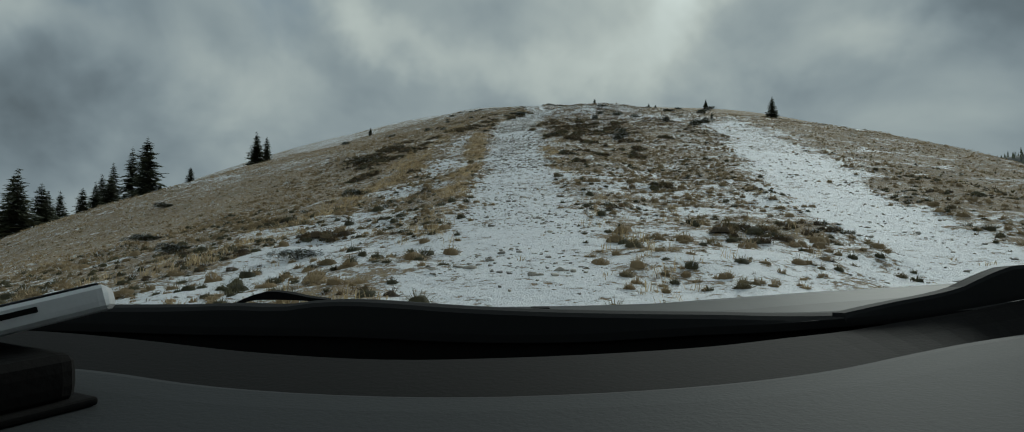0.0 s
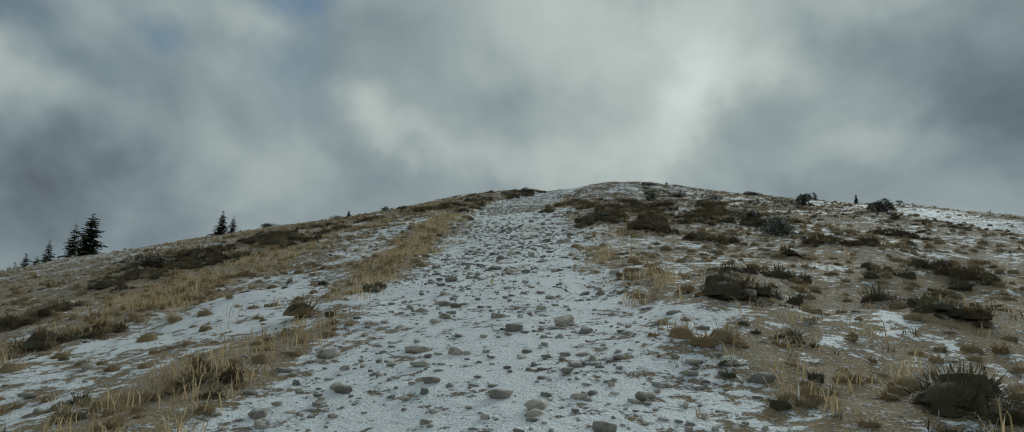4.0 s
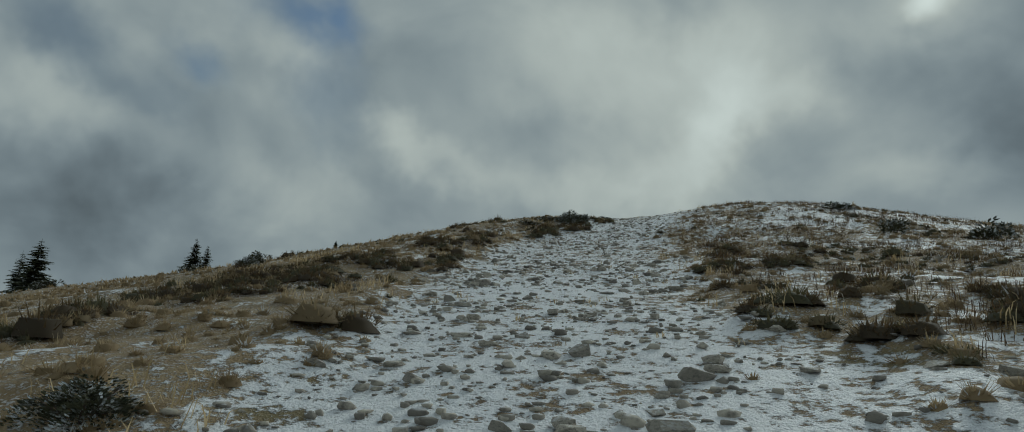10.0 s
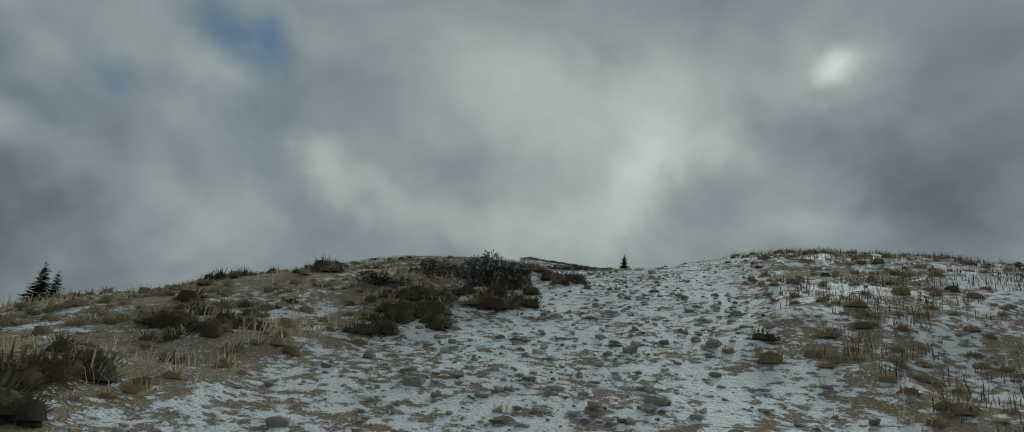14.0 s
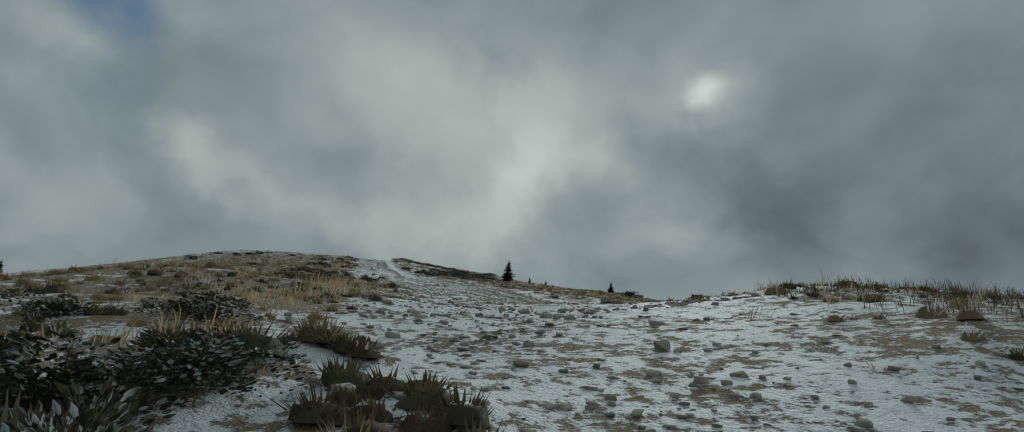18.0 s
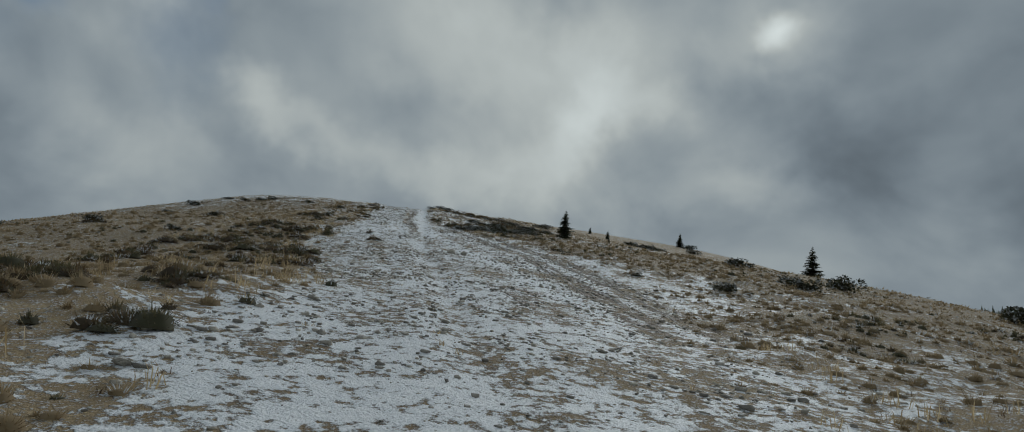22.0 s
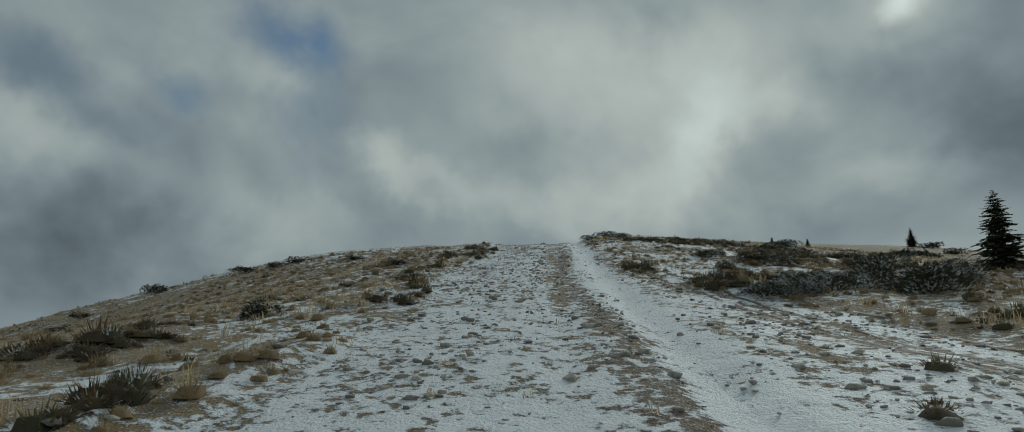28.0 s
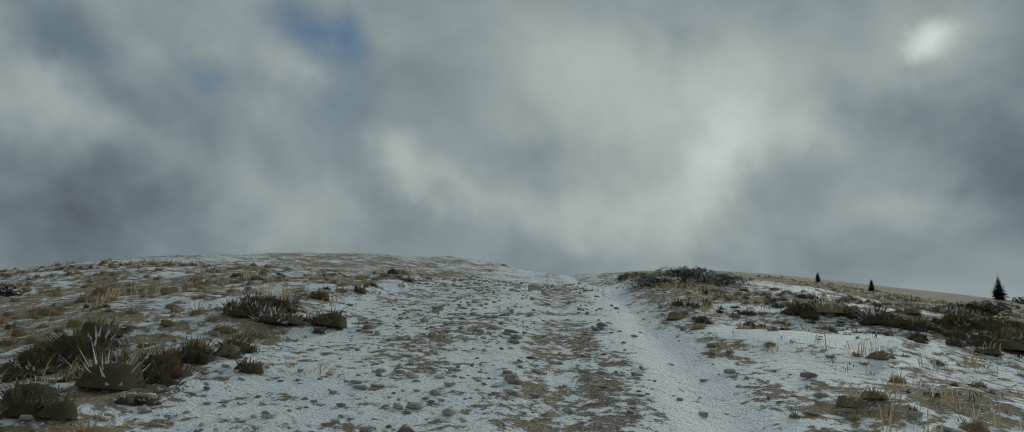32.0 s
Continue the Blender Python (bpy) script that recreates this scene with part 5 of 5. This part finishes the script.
def rounded_box(size, bevel, centre=(0, 0, 0), turn=(0, 0, 0), segments=3):
    bm = bmesh.new()
    bmesh.ops.create_cube(bm, size=1.0)
    bmesh.ops.scale(bm, vec=size, verts=bm.verts)
    bmesh.ops.bevel(bm, geom=list(bm.edges), offset=bevel, segments=segments, affect="EDGES", profile=0.6)
    bmesh.ops.transform(bm, matrix=pose(*centre, *turn), verts=bm.verts)
    return bm


def bow(x, points):
    """A smooth curve through a few points."""
    xs, ys = np.array([p[0] for p in points]), np.array([p[1] for p in points])
    k = int(np.clip(np.searchsorted(xs, x) - 1, 0, len(xs) - 2))
    slope = np.gradient(ys, xs)
    gap = xs[k + 1] - xs[k]
    t = float(np.clip((x - xs[k]) / gap, 0, 1))
    return float((2 * t**3 - 3 * t**2 + 1) * ys[k] + (t**3 - 2 * t**2 + t) * gap * slope[k] + (3 * t**2 - 2 * t**3) * ys[k + 1] + (t**3 - t**2) * gap * slope[k + 1])


ACROSS = [-0.8 + 1.6 * k / 48 for k in range(49)]
PAD_EDGE = ((-0.8, 0.66), (-0.355, 0.580), (-0.245, 0.532), (-0.136, 0.505), (-0.04, 0.498), (0.055, 0.508), (0.168, 0.536), (0.276, 0.582), (0.396, 0.656), (0.46, 0.695), (0.8, 0.86))
rows = []
for t, drop in ((0.0, 0.0), (0.5, 0.0), (0.86, 0.0), (0.95, 0.002), (0.985, 0.006), (1.0, 0.013), (1.005, 0.03)):
    rows.append([(x, 0.05 + (bow(x, PAD_EDGE) - 0.05) * t, -0.130 - drop) for x in ACROSS])
part("dashboard_pad", solid(rows, 0.06), DASH_PAD, car, "grey vinyl dashboard pad")
SHELF_END = ((-0.8, 0.9), (-0.58, 0.85), (-0.471, 0.809), (-0.278, 0.727), (-0.127, 0.693), (0.0, 0.703), (0.159, 0.7375), (0.241, 0.764), (0.335, 0.808), (0.432, 0.84), (0.6, 0.842), (0.82, 0.843))
SHELF_TOP = ((-0.8, -0.150), (0.25, -0.150), (0.335, -0.1495), (0.432, -0.1457), (0.516, -0.133), (0.6, -0.118), (0.657, -0.106), (0.82, -0.08))
rows = []
for t in (0.0, 0.35, 0.7, 0.92, 0.98, 1.0):
    rows.append([(x, bow(x, PAD_EDGE) - 0.03 + (bow(x, SHELF_END) - bow(x, PAD_EDGE) + 0.03) * t, -0.162 + (bow(x, SHELF_TOP) + 0.162) * t - (0.006 if t == 1.0 else 0)) for x in ACROSS])
part("dashboard_shelf", solid(rows, 0.03), DASH_DARK, car, "dark brown dashboard shelf under the windscreen")
# added black trough: its colour gives the darkness of the gap behind the shelf
rows = [[(x * 1.1, y, z) for x in ACROSS] for y, z in ((0.55, -0.34), (0.93, -0.34), (0.956, -0.32), (0.96, -0.152))]
part("dark_gap_trough", solid(rows, 0.02), BLACK, car, "black trough standing in for the dark gap below the windscreen")
COWL_TOP = ((-0.9, -0.136), (-0.6, -0.1329), (-0.473, -0.1319), (-0.414, -0.130), (-0.365, -0.1319), (-0.326, -0.1309), (-0.287, -0.1255), (-0.25, -0.1240), (-0.18, -0.127), (-0.082, -0.1339), (0.0, -0.1378), (0.055, -0.1397), (0.211, -0.1426),
            (0.309, -0.1436), (0.41, -0.1456), (0.504, -0.1436), (0.62, -0.134), (0.9, -0.11))
COWL_FOOT = ((-0.9, -0.150), (-0.62, -0.1557), (-0.459, -0.1604), (-0.27, -0.1633), (0.0, -0.1727), (0.11, -0.1709), (0.2525, -0.1623), (0.395, -0.1557), (0.49, -0.1481), (0.585, -0.142), (0.9, -0.118))
rows = [[(x * 1.1, y, bow(x * 1.1, curve) + up) for x in ACROSS] for y, curve, up in ((0.952, COWL_FOOT, 0.0), (0.956, COWL_TOP, -0.007), (0.965, COWL_TOP, -0.002), (0.98, COWL_TOP, 0.0), (1.03, COWL_TOP, -0.006))]
part("windscreen_cowl", solid(rows, 0.012), TRIM, car, "black plastic cowl below the windscreen")
CORNER_TOP = ((0.44, -0.1285), (0.506, -0.114), (0.575, -0.1002), (0.597, -0.0941), (0.618, -0.0838), (0.644, -0.0725), (0.661, -0.0665), (0.677, -0.0648), (0.82, -0.061))
CORNER_FOOT = ((0.44, -0.1345), (0.532, -0.126), (0.618, -0.1131), (0.677, -0.1027), (0.82, -0.08))
EDGE = [0.44 + 0.38 * k / 24 for k in range(25)]
rows = [[(x, y, bow(x, curve) + up) for x in EDGE] for y, curve, up in ((0.862, CORNER_FOOT, 0.0), (0.864, CORNER_TOP, -0.004), (0.868, CORNER_TOP, 0.0), (0.90, CORNER_TOP, -0.004))]
part("dashboard_corner", solid(rows, 0.006), TRIM, car, "black raised corner of the dashboard")
# wiper arm arched over the cowl
ARM_TOP = ((-0.436, -0.1365), (-0.41, -0.1255), (-0.384, -0.1191), (-0.353, -0.1212), (-0.322, -0.1274), (-0.29, -0.1315))
ARM_FOOT = ((-0.436, -0.142), (-0.41, -0.1335), (-0.384, -0.1320), (-0.343, -0.1325), (-0.322, -0.1336), (-0.29, -0.138))
bm = bmesh.new()
ends = []
for k in range(19):
    x = -0.436 + 0.146 * k / 18
    ends.append([bm.verts.new((x, y, bow(x, curve))) for y, curve in ((1.03, ARM_FOOT), (1.03, ARM_TOP), (1.05, ARM_TOP), (1.05, ARM_FOOT))])
for a, b in zip(ends, ends[1:]):
    for k in range(4):
        bm.faces.new((a[k], a[(k + 1) % 4], b[(k + 1) % 4], b[k]))
bm.faces.new(ends[0])
bm.faces.new(ends[-1][::-1])
bmesh.ops.recalc_face_normals(bm, faces=bm.faces)
part("wiper_arm", bm, BLACK, car, "black wiper arm arched over the cowl")
# wiper blade lying along the foot of the windscreen
rows = [[(0.03 + 0.4 * k / 12, 1.045 + 0.012 * j, -0.1486 - 0.006 * k / 12 - 0.003 * j) for k in range(13)] for j in range(2)]
part("wiper_blade", solid(rows, 0.004), BLACK, car, "thin black wiper blade")
part("wiper_joint", rounded_box((0.03, 0.02, 0.006), 0.0025, (0.045, 1.04, -0.1472)), BLACK, car)

# bonnet, wings, cabin and wheels
BONNET_X = [-0.78 + 1.70 * k / 24 for k in range(25)]
BONNET_TOP = ((-0.78, -0.20), (-0.4, -0.182), (0.0, -0.1732), (0.145, -0.1707), (0.269, -0.167), (0.394, -0.1608), (0.518, -0.1508), (0.643, -0.1421), (0.768, -0.1333), (0.861, -0.130), (0.92, -0.15))
rows = [[(x, y, bow(x, BONNET_TOP) + up) for x in BONNET_X] for y, up in ((1.05, -0.018), (1.15, -0.004), (1.25, 0.0), (1.4, -0.022), (1.6, -0.05), (1.9, -0.095), (2.15, -0.14), (2.28, -0.21), (2.31, -0.30))]
part("bonnet", solid(rows, 0.02), PAINT, car, "silver painted bonnet")
for side, x0 in (("near", -0.86), ("far", 0.96)):
    sign = -1 if x0 < 0 else 1
    outline = [(2.28, -0.40), (1.2, -0.27), (0.95, -0.20), (-2.35, -0.22), (-2.5, -0.45), (-2.5, -1.05), (-1.75, -1.12), (-1.68, -0.86), (-1.42, -0.70), (-1.1, -0.70), (-0.84, -0.86),
               (-0.78, -1.14), (0.98, -1.14), (1.04, -0.86), (1.3, -0.70), (1.62, -0.70), (1.88, -0.86), (1.95, -1.1), (2.3, -1.0)]
    bm = bmesh.new()
    outer = [bm.verts.new((x0, y, z)) for y, z in outline]
    inner = [bm.verts.new((x0 - sign * 0.05, y, z)) for y, z in outline]
    bm.faces.new(outer)
    bm.faces.new(inner[::-1])
    for k in range(len(outline)):
        bm.faces.new((outer[k], outer[k - 1], inner[k - 1], inner[k]))
    bmesh.ops.recalc_face_normals(bm, faces=bm.faces)
    part("side_panel", bm, PAINT, car, "silver painted side panel")
    for y0, y1, zt in ((0.84, 0.06, 0.27), (-0.75, -0.82, 0.27), (-2.2, -2.0, 0.27)):
        bm = rounded_box((0.06, 0.07, 0.56), 0.015)
        shear = (y1 - y0) / 0.56
        for v in bm.verts:
            v.co.y += (v.co.z + 0.28) * shear
            v.co.x -= sign * (v.co.z + 0.28) * 0.18
        bmesh.ops.translate(bm, vec=(x0 - sign * 0.02, y0, -0.22 + 0.28), verts=bm.verts)
        part("pillar", bm, PAINT, car)
part("roof", rounded_box((1.58, 2.2, 0.06), 0.028, (0.05, -1.02, 0.33)), PAINT, car)
# unseen dark sheet added under the roof to keep bounced light off the dashboard
part("bounce_cutting_lining", rounded_box((1.52, 2.1, 0.03), 0.012, (0.05, -1.02, 0.283)), DASH_DARK, car, "unseen dark roof lining added to cut bounced light")
part("tailgate", rounded_box((1.7, 0.07, 0.85), 0.03, (0.05, -2.47, -0.66)), PAINT, car)
part("floor_pan", rounded_box((1.7, 4.4, 0.10), 0.03, (0.05, -0.1, -1.12)), BLACK, car)
part("front_bumper", rounded_box((1.78, 0.22, 0.30), 0.07, (0.05, 2.32, -0.86)), BLACK, car)
part("grille", rounded_box((1.2, 0.06, 0.24), 0.02, (0.05, 2.30, -0.56)), BLACK, car)
for x in (-0.68, 0.78):
    part("headlight", rounded_box((0.28, 0.08, 0.18), 0.03, (x, 2.29, -0.54)), SILVER, car)
for x in (-0.42, 0.52):
    part("seat", rounded_box((0.5, 0.5, 0.16), 0.06, (x, -0.75, -0.82)), DASH_DARK, car)
    part("seat_back", rounded_box((0.48, 0.14, 0.66), 0.06, (x, -1.02, -0.46), (12, 0, 0)), DASH_DARK, car)
for x, inward in ((-0.76, 1), (0.86, -1)):
    for y in (1.46, -1.26):
        bm = bmesh.new()
        profile = ((-0.10, 0.22), (-0.11, 0.31), (-0.085, 0.355), (0, 0.365), (0.085, 0.355), (0.11, 0.31), (0.10, 0.22))
        lines = [[(x + w, y + r * math.cos(a * math.tau / 28), -1.19 + r * math.sin(a * math.tau / 28)) for a in range(29)] for w, r in profile]
        sheet(bm, lines)
        bmesh.ops.remove_doubles(bm, verts=bm.verts, dist=0.0005)
        wheel = part("tyre", bm, RUBBER, car)
        bm = bmesh.new()
        bmesh.ops.create_cone(bm, cap_ends=True, segments=28, radius1=0.225, radius2=0.20, depth=0.17)
        bmesh.ops.transform(bm, matrix=pose(x, y, -1.19, 0, 90, 0), verts=bm.verts)
        part("rim", bm, SILVER, wheel, "silver wheel rim")

# the telephone in its holder and the black box on the dashboard
phone = new("phone")
phone.matrix_world = car.matrix_world @ pose(-0.368, 0.4625, -0.077, -7, -12.5, 30)
tagged(phone, "silver-edged mobile phone in a holder above the dashboard", "phone")
part("case", rounded_box((0.150, 0.074, 0.019), 0.007), SILVER, phone, "silver phone case")
part("screen", rounded_box((0.140, 0.066, 0.004), 0.0015, (0, 0, 0.0090)), GLASS_DARK, phone)
for x, w in ((0.018, 0.030), (-0.014, 0.012)):
    part("side_button", rounded_box((w, 0.002, 0.004), 0.0008, (x, -0.0375, 0.002)), BLACK, phone)
part("holder_arm", rounded_box((0.02, 0.02, 0.075), 0.006, (-0.03, 0.0, -0.045)), BLACK, phone)
box = new("dashboard_box")
box.matrix_world = car.matrix_world @ pose(-0.366, 0.43, -0.109, 0, 0, -27)
tagged(box, "small dark brown plastic box on the dashboard", "box")
part("lid", rounded_box((0.115, 0.095, 0.034), 0.012, (0, 0, 0.0)), DASH_DARK, box)
part("flange", rounded_box((0.13, 0.11, 0.006), 0.0028, (0, 0, -0.0175)), DASH_DARK, box)
